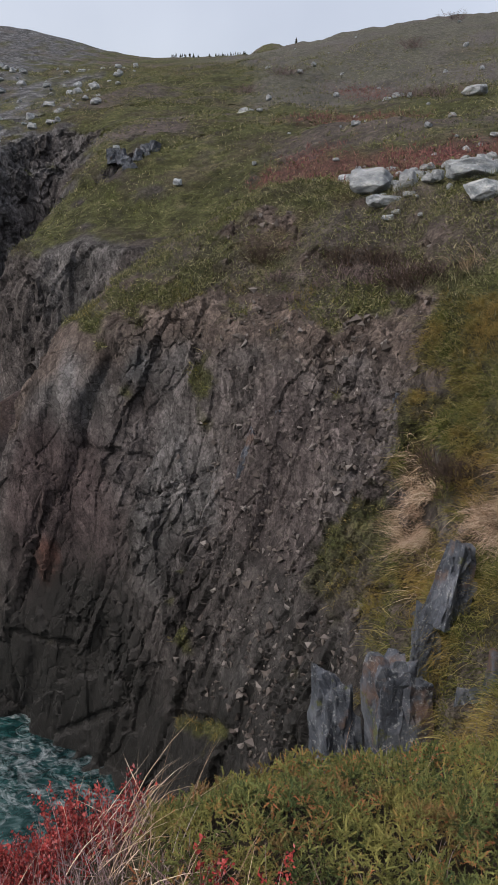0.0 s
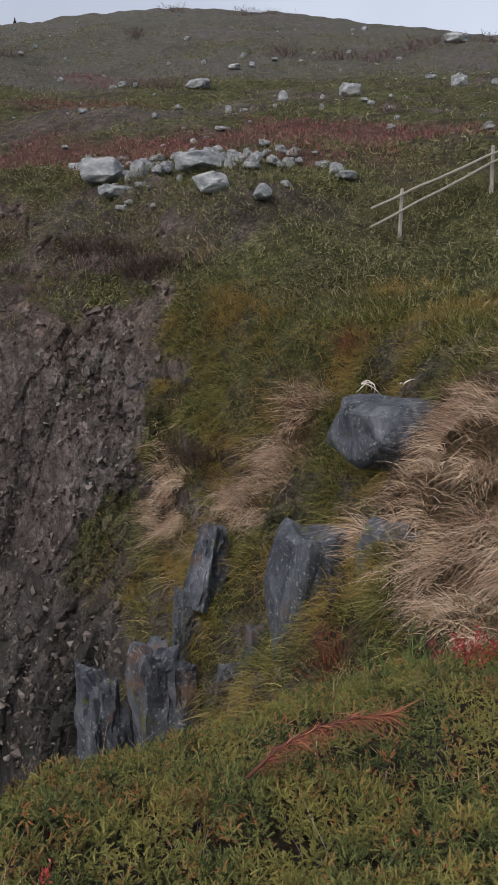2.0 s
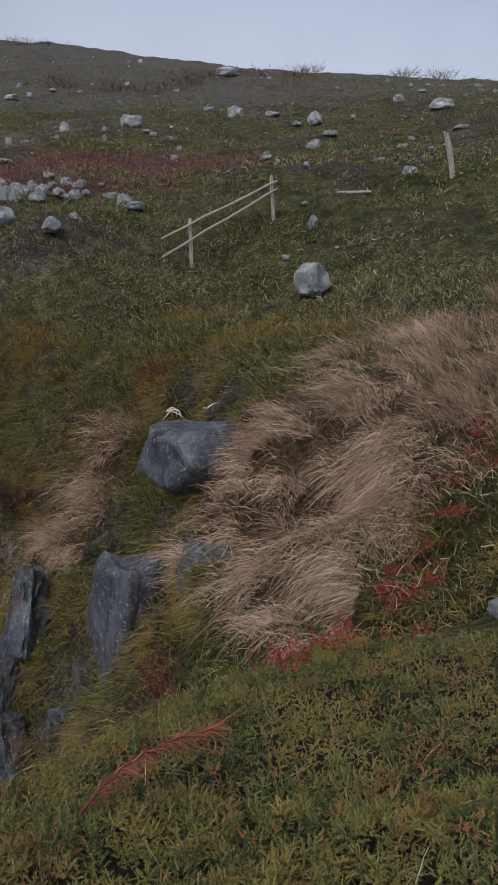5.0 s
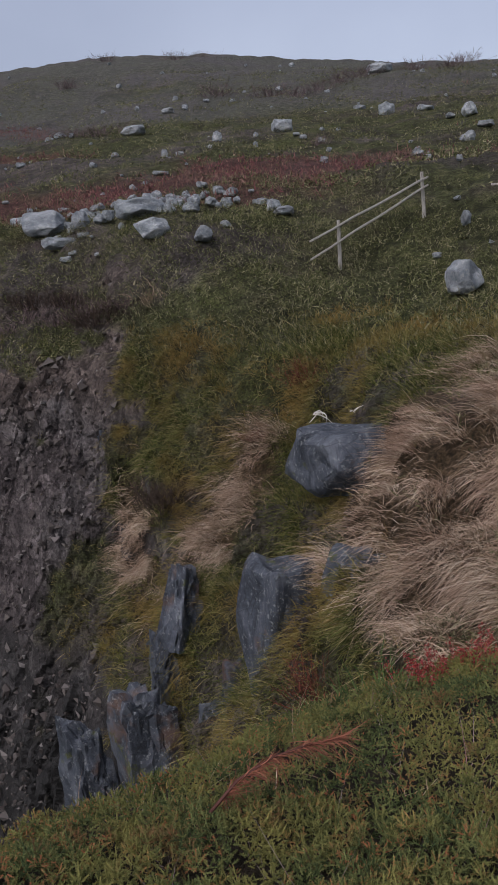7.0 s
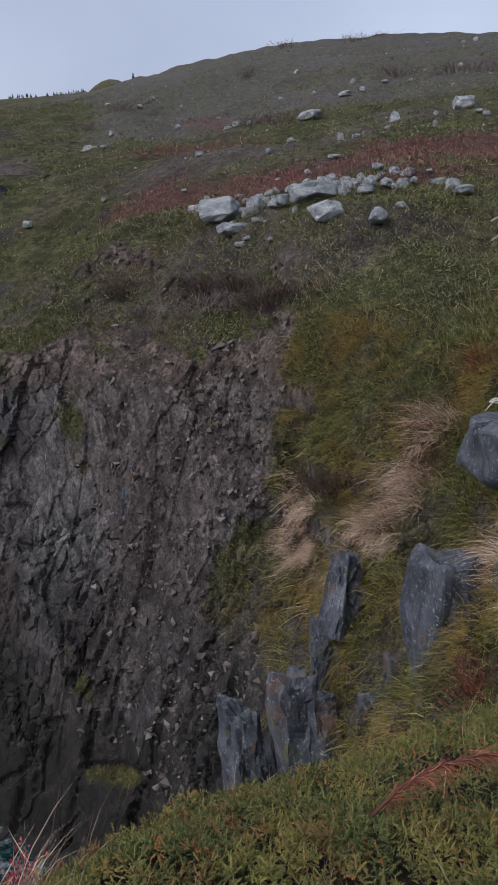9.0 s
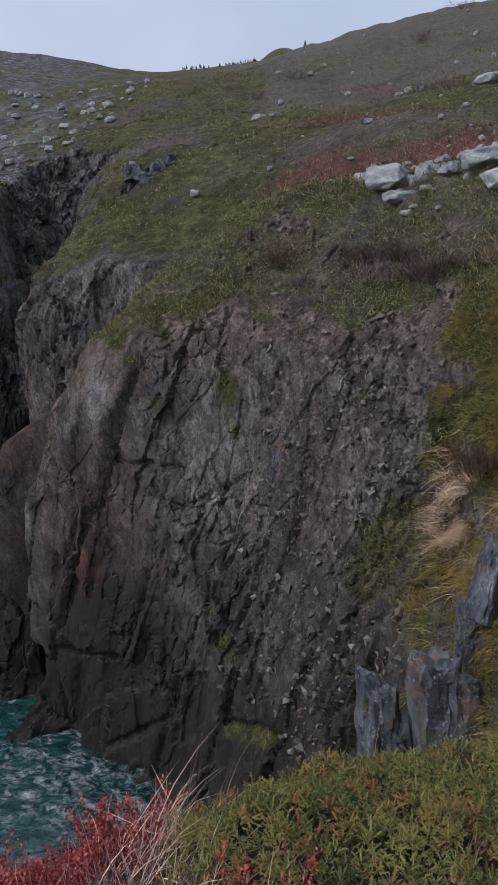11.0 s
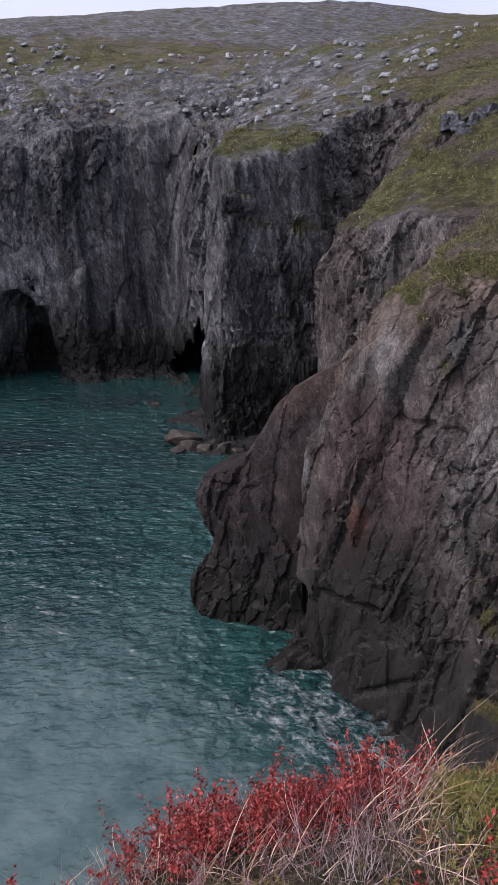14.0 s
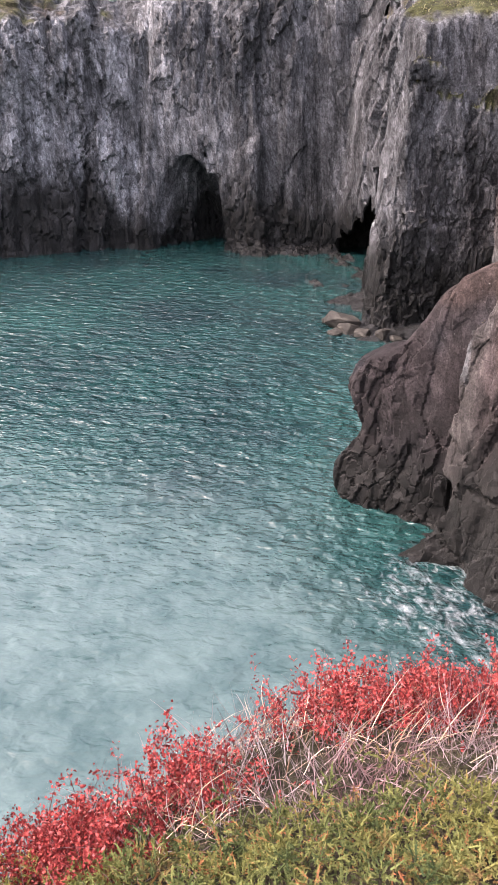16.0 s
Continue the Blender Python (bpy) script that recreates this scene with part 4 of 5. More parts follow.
def tufts(sown, many, spread):
    """Each point turned into several, close together."""
    k = np.repeat(np.arange(len(sown)), many)
    return sown.p[k] + sown.g.normal(size=(len(k), 3)) * spread, sown.n[k]


def stuff(name, v, f, material, label, category):
    return tagged(new(name, mesh_from(name, v, f, material)), label, category, kind="stuff")


UP = np.array((0, 0, 1.0))
STRAW = plant_material("straw_grass", ((0.0, (0.085, 0.056, 0.034)), (0.3, (0.30, 0.215, 0.145)), (0.75, (0.54, 0.415, 0.30)), (1.0, (0.64, 0.54, 0.42))), 0.8, (1.8, (0.30, 0.19, 0.14), 0.5))
SEDGE = plant_material("green_grass", ((0.0, (0.026, 0.034, 0.010)), (0.35, (0.075, 0.087, 0.025)), (0.75, (0.155, 0.152, 0.05)), (1.0, (0.31, 0.26, 0.13))), 0.8, (0.6, (0.235, 0.16, 0.055), 0.85))
HEATH = plant_material("heath", ((0.0, (0.022, 0.026, 0.012)), (0.3, (0.068, 0.078, 0.028)), (0.7, (0.155, 0.16, 0.066)), (1.0, (0.33, 0.30, 0.19))), 0.85, (0.35, (0.10, 0.085, 0.07), 0.35))
REDDISH = plant_material("red_heath", ((0.0, (0.07, 0.032, 0.034)), (0.5, (0.18, 0.07, 0.072)), (1.0, (0.25, 0.14, 0.115))), 0.85, (0.5, (0.15, 0.125, 0.085), 0.6))


def build_straw():
    so = Sown(("cliff_gully", "cliff_near", "cliff_rim"), lambda x, y, z, n, t: 230 * t[:, 1] * (t[:, 0] > 0.3) * (spot(x, y, 5.35, 10.0, 1.0, 0.45) < 0.5) * (0.05 + 1.25 * ease(-0.15, 0.3, fbm(x * 2.6, y * 2.6, z * 2.6, 221, 2))) * (np.abs(x - 5) < 6.5) * (y < 20), 11)
    p, n = tufts(so, 7, 0.05)
    g = so.g
    d = unit(n * 0.7 + UP * 0.5 + g.normal(size=p.shape) * 0.3)
    down = unit(n * n[:, 2:] - UP + 1e-6)
    swirl = np.stack([fbm(p[:, 0] * 1.4, p[:, 1] * 1.4, p[:, 2] * 1.4, 231 + k, 2) for k in range(3)], 1)
    bend = down * 0.6 + np.array((-0.3, -0.1, -0.3)) + swirl * 0.45 + g.normal(size=p.shape) * 0.25
    v, f = blades(p, d, bend, g.uniform(0.2, 0.5, len(p)), g.uniform(0.006, 0.011, len(p)), g)
    stuff("dry_grass", v, f, STRAW, "long straw-coloured grass swept over the gully slope", "grass")


def build_sedge():
    so = Sown(("cliff_gully", "cliff_near", "cliff_rim"), lambda x, y, z, n, t: 215 * (x < 9.5) * ease(13.3, 12.6, z) * (1 - t[:, 1]) * (t[:, 0] > 0.3) * gully_side(x, y) * (y < 20) * (0.25 + ease(-0.2, 0.4, fbm(x * 1.2, y * 1.2, z * 1.2, 151, 3))), 12)
    p, n = tufts(so, 6, 0.04)
    g = so.g
    d = unit(n * 0.6 + UP * 0.5 + g.normal(size=p.shape) * 0.4)
    bend = np.array((-0.1, -0.1, -0.75)) + n * 0.2 + g.normal(size=p.shape) * 0.25
    v, f = blades(p, d, bend, g.uniform(0.14, 0.4, len(p)), g.uniform(0.007, 0.014, len(p)), g)
    stuff("green_grass", v, f, SEDGE, "mossy green grass hanging on the wet gully slope", "grass")
    so = Sown(("cliff_near",), lambda x, y, z, n, t: 45 * (t[:, 0] > 0.5) * (1 - gully_side(x, y)) * (z < 13), 13)
    p, n = tufts(so, 5, 0.05)
    g = so.g
    d = unit(n * 0.6 + UP * 0.6 + g.normal(size=p.shape) * 0.4)
    v, f = blades(p, d, np.array((0, -0.1, -0.5)) + g.normal(size=p.shape) * 0.25, g.uniform(0.1, 0.28, len(p)), g.uniform(0.008, 0.016, len(p)), g)
    stuff("ledge_grass", v, f, SEDGE, "yellow-green grass growing on ledges of the cliff", "grass")


def build_heath():
    so = Sown(("cliff_near", "cliff_rim", "cliff_cleft", "cliff_gully"), lambda x, y, z, n, t: 150 * (t[:, 0] > 0.5) * (n[:, 2] > 0.6) * (1 - t[:, 2]) * (z > 10) * (1 - 0.85 * gully_side(x, y) * ease(13.0, 12.2, z) * (y > 7)) * (0.4 + 0.8 * ease(-0.2, 0.5, fbm(x * 0.9, y * 0.9, x * 0, 161, 3))), 14)
    p, n = tufts(so, 6, 0.07)
    g = so.g
    d = unit(UP * 0.55 + g.normal(size=p.shape) * 0.6)
    v, f = blades(p, d, g.normal(size=p.shape) * 0.3 - UP * 0.15, g.uniform(0.06, 0.18, len(p)), g.uniform(0.009, 0.019, len(p)), g, 2)
    stuff("heath_tufts", v, f, HEATH, "low brown-green heath covering the clifftop", "heath")
    so = Sown(("ground", "cliff_mid"), lambda x, y, z, n, t: 8.0 * (t[:, 0] > 0.5) * (n[:, 2] > 0.6) * (1 - t[:, 2]) * (1 - 0.75 * t[:, 3]) * (np.hypot(x, y) < 95) * (y > 8) * (np.abs(np.arctan2(x, y)) < 0.95) * (0.3 + ease(-0.2, 0.4, fbm(x * 0.4, y * 0.4, x * 0, 171, 3))), 15)
    p, n = tufts(so, 7, 0.12)
    g = so.g
    d = unit(UP * 0.5 + g.normal(size=p.shape) * 0.6)
    v, f = blades(p, d, g.normal(size=p.shape) * 0.25 - UP * 0.15, g.uniform(0.07, 0.2, len(p)), g.uniform(0.025, 0.05, len(p)), g, 2)
    stuff("moor_heath", v, f, HEATH, "rough heath and grass tufts over the moor", "heath")
    so = Sown(("ground", "cliff_mid", "cliff_rim", "cliff_cleft"), lambda x, y, z, n, t: 11 * t[:, 2] * (n[:, 2] > 0.6) * (np.hypot(x, y) < 80), 16)
    p, n = tufts(so, 6, 0.1)
    g = so.g
    d = unit(UP + g.normal(size=p.shape) * 0.6)
    v, f = blades(p, d, g.normal(size=p.shape) * 0.25, g.uniform(0.08, 0.24, len(p)), g.uniform(0.02, 0.045, len(p)), g, 2)
    stuff("red_heath", v, f, REDDISH, "low heath turned red by autumn on the moor", "heath")


build_straw()
build_sedge()
build_heath()


# ---- the clifftop underfoot ----
REDLEAF = plant_material("red_leaf", ((0.0, (0.10, 0.016, 0.018)), (0.4, (0.24, 0.036, 0.034)), (0.8, (0.34, 0.07, 0.06)), (1.0, (0.36, 0.13, 0.13))), 0.6)
TWIG = plant_material("grey_twig", ((0.0, (0.10, 0.075, 0.07)), (0.5, (0.23, 0.19, 0.19)), (1.0, (0.40, 0.35, 0.34))), 0.8, (2.0, (0.24, 0.10, 0.11), 0.5))
STEM = plant_material("brown_stem", ((0.0, (0.06, 0.03, 0.025)), (1.0, (0.16, 0.07, 0.05))), 0.8)
DEAD = plant_material("dead_needles", ((0.0, (0.13, 0.05, 0.035)), (1.0, (0.32, 0.13, 0.08))), 0.8)


def sprig(seed, needles=13, thick=0.003, fingers=6):
    """One juniper spray: short blunt fingers off a bent stem, with needle tips; triangles as three corners."""
    g = np.random.default_rng(seed)
    tris = []

    def finger(base, way, length):
        u = unit(np.cross(way, g.normal(size=3))[None])[0]
        w = np.cross(way, u)
        rings = []
        for q, rad in ((0.05, 0.002), (0.7, 0.002)):
            rings.append([base + way * length * q + (u * math.cos(a) + w * math.sin(a)) * rad * g.uniform(0.8, 1.2) for a in (0, 2.09, 4.19)])
        tip = base + way * (length + 0.002)
        for r0, r1 in zip(rings, rings[1:]):
            for m in range(3):
                n = (m + 1) % 3
                tris.extend(((r0[m], r0[n], r1[n]), (r0[m], r1[n], r1[m])))
        tris.extend((rings[1][m], rings[1][(m + 1) % 3], tip) for m in range(3))
        for k in range(needles):
            turn = k * 2.4 + g.uniform(-0.3, 0.3)
            ring = u * math.cos(turn) + w * math.sin(turn)
            out = unit((ring * 0.9 + way * (0.3 + 0.8 * (k / needles) ** 2))[None])[0]
            side = unit(np.cross(out, ring + 0.3 * g.normal(size=3))[None])[0] * thick / 2
            c = base + way * length * (0.15 + 0.85 * k / needles)
            tris.append((c - side, c + side, c + out * g.uniform(0.0065, 0.009)))

    for k in range(fingers):
        a = k * 2.4 + g.uniform(-0.4, 0.4)
        rise = k / fingers
        way = unit(np.array([[math.cos(a) * (1.1 - 0.7 * rise), math.sin(a) * (1.1 - 0.7 * rise), 0.35 + 0.7 * rise]]))[0]
        finger(np.array((0.006 * math.cos(a), 0.006 * math.sin(a), 0.024 * rise)), way, g.uniform(0.017, 0.027))
    return np.array(tris)


def build_juniper():
    protos = [sprig(k) for k in range(4)] + [sprig(k, 8, 0.0045, 5) for k in range(4)]
    so = Sown(("cliff_camera",), lambda x, y, z, n, t: (1600 - 550 * ease(2.0, 2.6, np.hypot(x, y - 0.3))) * (np.hypot(x, y - 0.3) > np.where(np.arctan2(x, y - 0.3) > -0.15, 1.4, 1.1)) * evergreen(x, y) * (n[:, 2] > 0.35) * (z > 11.2) * (y > 0.55) * (np.arctan2(x, y - 0.3) > -1.05), 21)
    g = so.g
    mat = 0.09 + 0.055 * fbm(so.p[:, 0] * 3.5, so.p[:, 1] * 3.5, so.p[:, 0] * 0, 191, 3)
    low = g.random(len(so)) ** 2.4
    p = so.p + UP * (mat * (1 - 0.8 * low))[:, None]
    d = unit(UP * 0.75 + g.normal(size=p.shape) * 0.5 + np.array((0, -0.25, 0)))
    x = unit(np.cross(d, g.normal(size=p.shape)))
    y = np.cross(d, x)
    scale = g.uniform(0.8, 1.35, len(p))
    which = g.integers(0, 4, len(p)) + 4 * (np.hypot(p[:, 0], p[:, 1] - 0.3) > 2.3)
    out = []
    for k, t in enumerate(protos):
        m = which == k
        r = np.stack((x[m], y[m], d[m]), 2) * scale[m][:, None, None]
        out.append(np.einsum("nij,tcj->ntci", r, t) + p[m][:, None, None, :])
    v = np.concatenate([o.reshape(-1, 3) for o in out])
    f = np.arange(len(v)).reshape(-1, 3)
    shade = np.concatenate([np.clip(np.repeat(g.random(len(o)), o.shape[1] * 3) + np.repeat(g.normal(size=len(o) * o.shape[1]), 3) * 0.1, 0, 1) for o in out])
    me = mesh_from("juniper_mat", v, f, None)
    paint(me, shade=np.stack((shade,) * 3 + (shade * 0 + 1,), 1))
    k = Mat("juniper_shoots", 0.65)
    k.b.inputs["Specular IOR Level"].default_value = 0.05
    layer = k.n.new("ShaderNodeVertexColor")
    layer.layer_name = "shade"
    c = k.ramp(layer.outputs["Color"], (0.0, (0.04, 0.058, 0.024)), (0.5, (0.098, 0.118, 0.044)), (0.88, (0.17, 0.178, 0.062)), (1.0, (0.28, 0.11, 0.055)))
    c = k.mix(k.ramp(k.noise(3.5, 5, 0.65), (0.46, 0.0), (0.62, 0.7)), c, (0.215, 0.195, 0.06))
    c = k.mix(k.ramp(k.noise(5.0, 5, 0.7), (0.56, 0.0), (0.66, 0.75)), c, (0.155, 0.08, 0.042))
    me.materials.append(k.done(c))
    tagged(new("juniper_mat", me), "prickly green juniper mat with rusty tips on the clifftop", "juniper", kind="stuff")


def leaf_bush(seed, stems=24, tall=0.18, leaf=0.0125):
    """A low shrub: its stems and its folded leaves, as two meshes."""
    g = np.random.default_rng(seed)
    n = stems
    p = np.c_[g.normal(size=(n, 2)) * 0.06, np.zeros(n)]
    d = unit(np.c_[g.normal(size=(n, 2)) * 0.42, np.ones(n)])
    bend = g.normal(size=(n, 3)) * 0.15
    length = g.uniform(0.6, 1.0, n) * tall
    sv, sf = blades(p, d, bend, length, np.full(n, 0.004), g, 4)
    per = 44
    k = np.repeat(np.arange(n), per)
    t = g.uniform(0.3, 1.0, len(k))
    c = p[k] + length[k][:, None] * (d[k] * t[:, None] + bend[k] * (t * t)[:, None]) + g.normal(size=(len(k), 3)) * 0.008
    way = unit(g.normal(size=c.shape) + UP * 0.6)
    side = unit(np.cross(way, g.normal(size=c.shape)))
    up = np.cross(side, way)
    size = g.uniform(0.6, 1.15, len(k))[:, None] * leaf
    v = np.stack((c, c + way * size * 0.5 + side * size * 0.33 + up * size * 0.12, c + way * size, c + way * size * 0.5 - side * size * 0.33 + up * size * 0.12), 1).reshape(-1, 3)
    b = (np.arange(len(k)) * 4)[:, None]
    f = np.concatenate((b + np.array([[0, 1, 2]]), b + np.array([[0, 2, 3]])))
    return mesh_from("stem", sv, sf, STEM), mesh_from("foliage", v, f, REDLEAF)


def build_red_shrubs():
    g = random.Random(23)
    protos = []
    for k in range(5):
        stems, leaves = leaf_bush(200 + k)
        protos.append((stems, leaves))
    so = Sown(("cliff_camera",), lambda x, y, z, n, t: 75 * (1 - evergreen(x, y)) * (n[:, 2] > 0.4) * (z > 11.3) * (np.hypot(x, y - 0.3) > 1.2) * (np.hypot(x, y - 0.3) < 3.2) * ease(0.12, 0.35, fbm(x * 3.2, y * 3.2, x * 0, 201, 2)) * (y > 0.6), 22)
    spots = list(so.p)
    strip = Sown(("cliff_gully", "cliff_camera"), lambda x, y, z, n, t: 26 * ease(0.45, 0.75, spot(x, y, 4.6, 5.75, 0.9, 0.3, 20) + spot(x, y, 5.9, 6.1, 0.9, 0.32, 15) + 0.9 * spot(x, y, 3.6, 5.2, 0.6, 0.25, 30)), 26)
    edge = [(1.95 + 0.27 * k + g.uniform(-.12, .12), 3.25 + 0.2 * k + g.uniform(-.15, .15)) for k in range(11)] + [(0.22, 1.45), (0.32, 1.5), (-0.05, 1.75), (0.1, 1.8)]
    for x, y in edge:
        v = SHEETS["cliff_camera"][0]
        near = np.argsort((v[:, 0] - x) ** 2 + (v[:, 1] - y) ** 2)[:12]
        spots.append(np.array((x, y, v[near, 2].max())))
    first = [None] * len(protos)
    for i, p in enumerate(spots[:260] + list(strip.p)[:110]):
        k = g.randrange(len(protos))
        size = g.uniform(0.65, 1.15) if i < len(spots[:260]) else g.uniform(0.5, 0.9)
        m = pose(p[0], p[1], p[2] - 0.01, g.uniform(-12, 12), g.uniform(-12, 12), g.uniform(0, 360))
        if first[k] is None:
            root = new("red_shrub")
            part("stem", protos[k][0], None, root)
            part("foliage", protos[k][1], None, root, "crimson autumn leaves")
            root.matrix_basis = m
            first[k] = tagged(root, "low shrub with crimson autumn leaves on the clifftop", "shrub", "red shrubs on the clifftop")
        else:
            ob = copy_thing(first[k], m)
            ob.scale = (size, size, size)


def build_twigs():
    so = Sown(("cliff_camera",), lambda x, y, z, n, t: 1000 * (1 - 0.96 * evergreen(x, y)) * (1 - 0.75 * ease(0.1, 0.35, fbm(x * 3.2, y * 3.2, x * 0, 201, 2))) * (n[:, 2] > 0.3) * (z > 11.0) * (y > 0.5) * (np.hypot(x, y - 0.3) < 3.6), 24)
    p, n = tufts(so, 4, 0.02)
    g = so.g
    d = unit(UP + g.normal(size=p.shape) * 0.6)
    v, f = blades(p, d, g.normal(size=p.shape) * 0.3, g.uniform(0.05, 0.17, len(p)), g.uniform(0.002, 0.0035, len(p)), g)
    stuff("heather_twigs", v, f, TWIG, "tangled grey heather twigs on the clifftop edge", "heather")
    so = Sown(("cliff_camera",), lambda x, y, z, n, t: 270 * (1 - 0.97 * evergreen(x, y)) * (n[:, 2] > 0.3) * (z > 11.0) * (y > 0.5) * (np.hypot(x, y - 0.3) < 3.6) * ease(-0.1, 0.4, fbm(x * 1.5, y * 1.5, x * 0, 211, 2)), 25)
    p, n = tufts(so, 4, 0.02)
    g = so.g
    d = unit(UP * 0.9 + np.array((0.25, 0.1, 0)) + g.normal(size=p.shape) * 0.4)
    v, f = blades(p, d, np.array((0.2, 0.1, -0.35)) + g.normal(size=p.shape) * 0.2, g.uniform(0.12, 0.34, len(p)), g.uniform(0.002, 0.0035, len(p)), g, 4)
    stuff("pale_grass", v, f, STRAW, "thin bleached grass stalks among the red shrubs", "grass")


build_juniper()
build_red_shrubs()
build_twigs()


def tube(bm, points, radii, sides=6):
    """A round bar along points."""
    rings = []
    for k, p in enumerate(points):
        a, b = points[max(k - 1, 0)], points[min(k + 1, len(points) - 1)]
        t = (Vector(b) - Vector(a)).normalized()
        u = t.orthogonal().normalized()
        w = t.cross(u)
        rings.append([bm.verts.new(Vector(p) + (u * math.cos(2 * math.pi * i / sides) + w * math.sin(2 * math.pi * i / sides)) * radii[k]) for i in range(sides)])
    for r0, r1 in zip(rings, rings[1:]):
        for i in range(sides):
            bm.faces.new((r0[i], r0[(i + 1) % sides], r1[(i + 1) % sides], r1[i]))
    bm.faces.new(rings[0][::-1])
    bm.faces.new(rings[-1])


def bar(points, radii, sides=7):
    bm = bmesh.new()
    tube(bm, points, radii, sides)
    return bm


def build_fence():
    a, b = Vector((8.72, 18.29, height_at(8.72, 18.29))), Vector((11.45, 18.95, height_at(11.45, 18.95)))
    root = new("fence")
    root.location = a
    tagged(root, "weathered wooden handrail fence with two thin rails", "fence")
    gap = b - a
    for base, lean in ((Vector(), 0.0), (gap, -0.06)):
        pts = [base + Vector((lean * t, 0, -0.25 + 1.35 * t)) for t in (0, 0.3, 0.6, 0.85, 1)]
        part("post", bar(pts, [0.05, 0.048, 0.046, 0.045, 0.042], 8), WOOD, root)
    for z0, z1 in ((0.98, 0.93), (0.62, 0.73)):
        pts = []
        for t in (-0.32, -0.1, 0.15, 0.4, 0.65, 0.9, 1.03):
            q = gap * t
            pts.append(Vector((q.x, q.y - 0.07, gap.z * t + z0 + (z1 - z0) * t + 0.015 * math.sin(t * 9))))
        part("rail", bar(pts, [0.026, 0.028, 0.03, 0.03, 0.032, 0.03, 0.027]), WOOD, root)


build_fence()


def build_posts():
    x, y = 16.4, 17.7
    z = height_at(x, y)
    root = new("leaning_post", None)
    root.location = (x, y, z)
    tagged(root, "bleached wooden post leaning on the moor", "post")
    part("shaft", bar([(0.03, 0, -0.2), (-0.03, 0, 0.3), (-0.13, 0, 0.7), (-0.25, 0, 1.12)], [0.085, 0.08, 0.078, 0.07], 8), WOOD, root)
    part("top_knob", bar([(-0.22, 0, 1.05), (-0.3, 0.01, 1.13), (-0.33, 0.02, 1.12)], [0.05, 0.05, 0.03], 7), WOOD, root)
    bm = bar([(13.3, 18.75, height_at(13.3, 18.75) + 0.05), (13.7, 18.5, height_at(13.7, 18.5) + 0.06), (14.1, 18.3, height_at(14.1, 18.3) + 0.05)], [0.03, 0.045, 0.04])
    me = bpy.data.meshes.new("loose_pole")
    bm.to_mesh(me)
    bm.free()
    me.materials.append(WOOD)
    tagged(new("loose_pole", me), "pale wooden pole lying on the heath", "pole")


build_posts()


def build_dead_branch():
    g = np.random.default_rng(31)
    root = new("dead_branch")
    root.location = (0.66, 2.3, 12.3)
    tagged(root, "dead rust-brown juniper branch arching over the mat", "branch")
    line = [Vector((0, 0, 0)), Vector((0.1, 0.02, 0.07)), Vector((0.22, 0.03, 0.11)), Vector((0.36, 0.05, 0.11)), Vector((0.5, 0.1, 0.07))]
    part("stem", bar(line, [0.006, 0.005, 0.0045, 0.0035, 0.002], 6), STEM, root)
    n = 420
    t = g.uniform(0.1, 1, n) * 3.99
    p = np.array([line[int(k)].lerp(line[int(k) + 1], k - int(k)) for k in t])
    d = unit(np.array((0.9, 0.0, -0.2)) + g.normal(size=(n, 3)) * 0.45)
    v, f = blades(p, d, g.normal(size=(n, 3)) * 0.2 + np.array((0, 0, -0.15)), g.uniform(0.04, 0.11, n), g.uniform(0.002, 0.004, n), g)
    part("dry_spray", mesh_from("dry_spray", v, f, DEAD), None, root, "rust-brown dry twigs")


build_dead_branch()


# ---- bare shrubs and far trees ----
def twig_bush(seed, tall, wide, many, thick):
    """A leafless bush: forked twigs fanning out from the ground."""
    g = np.random.default_rng(seed)
    p = np.c_[g.normal(size=(many, 2)) * wide * 0.22, np.zeros(many)]
    d = unit(np.c_[p[:, :2] / wide * 1.6 + g.normal(size=(many, 2)) * 0.35, np.ones(many)])
    length = g.uniform(0.5, 1.0, many) * tall
    bend = g.normal(size=(many, 3)) * 0.12
    v1, f1 = blades(p, d, bend, length, np.full(many, thick), g, 3)
    k = np.repeat(np.arange(many), 4)
    t = g.uniform(0.3, 0.9, len(k))[:, None]
    q = p[k] + length[k][:, None] * (d[k] * t + bend[k] * t * t)
    v2, f2 = blades(q, unit(d[k] + g.normal(size=q.shape) * 0.55), g.normal(size=q.shape) * 0.15, length[k] * g.uniform(0.2, 0.45, len(k)), np.full(len(k), thick * 0.6), g, 2)
    return np.vstack((v1, v2)), np.vstack((f1, f2 + len(v1)))


BARE = plant_material("bare_twigs", ((0.0, (0.06, 0.045, 0.045)), (0.6, (0.14, 0.105, 0.105)), (1.0, (0.26, 0.20, 0.19))), 0.9)


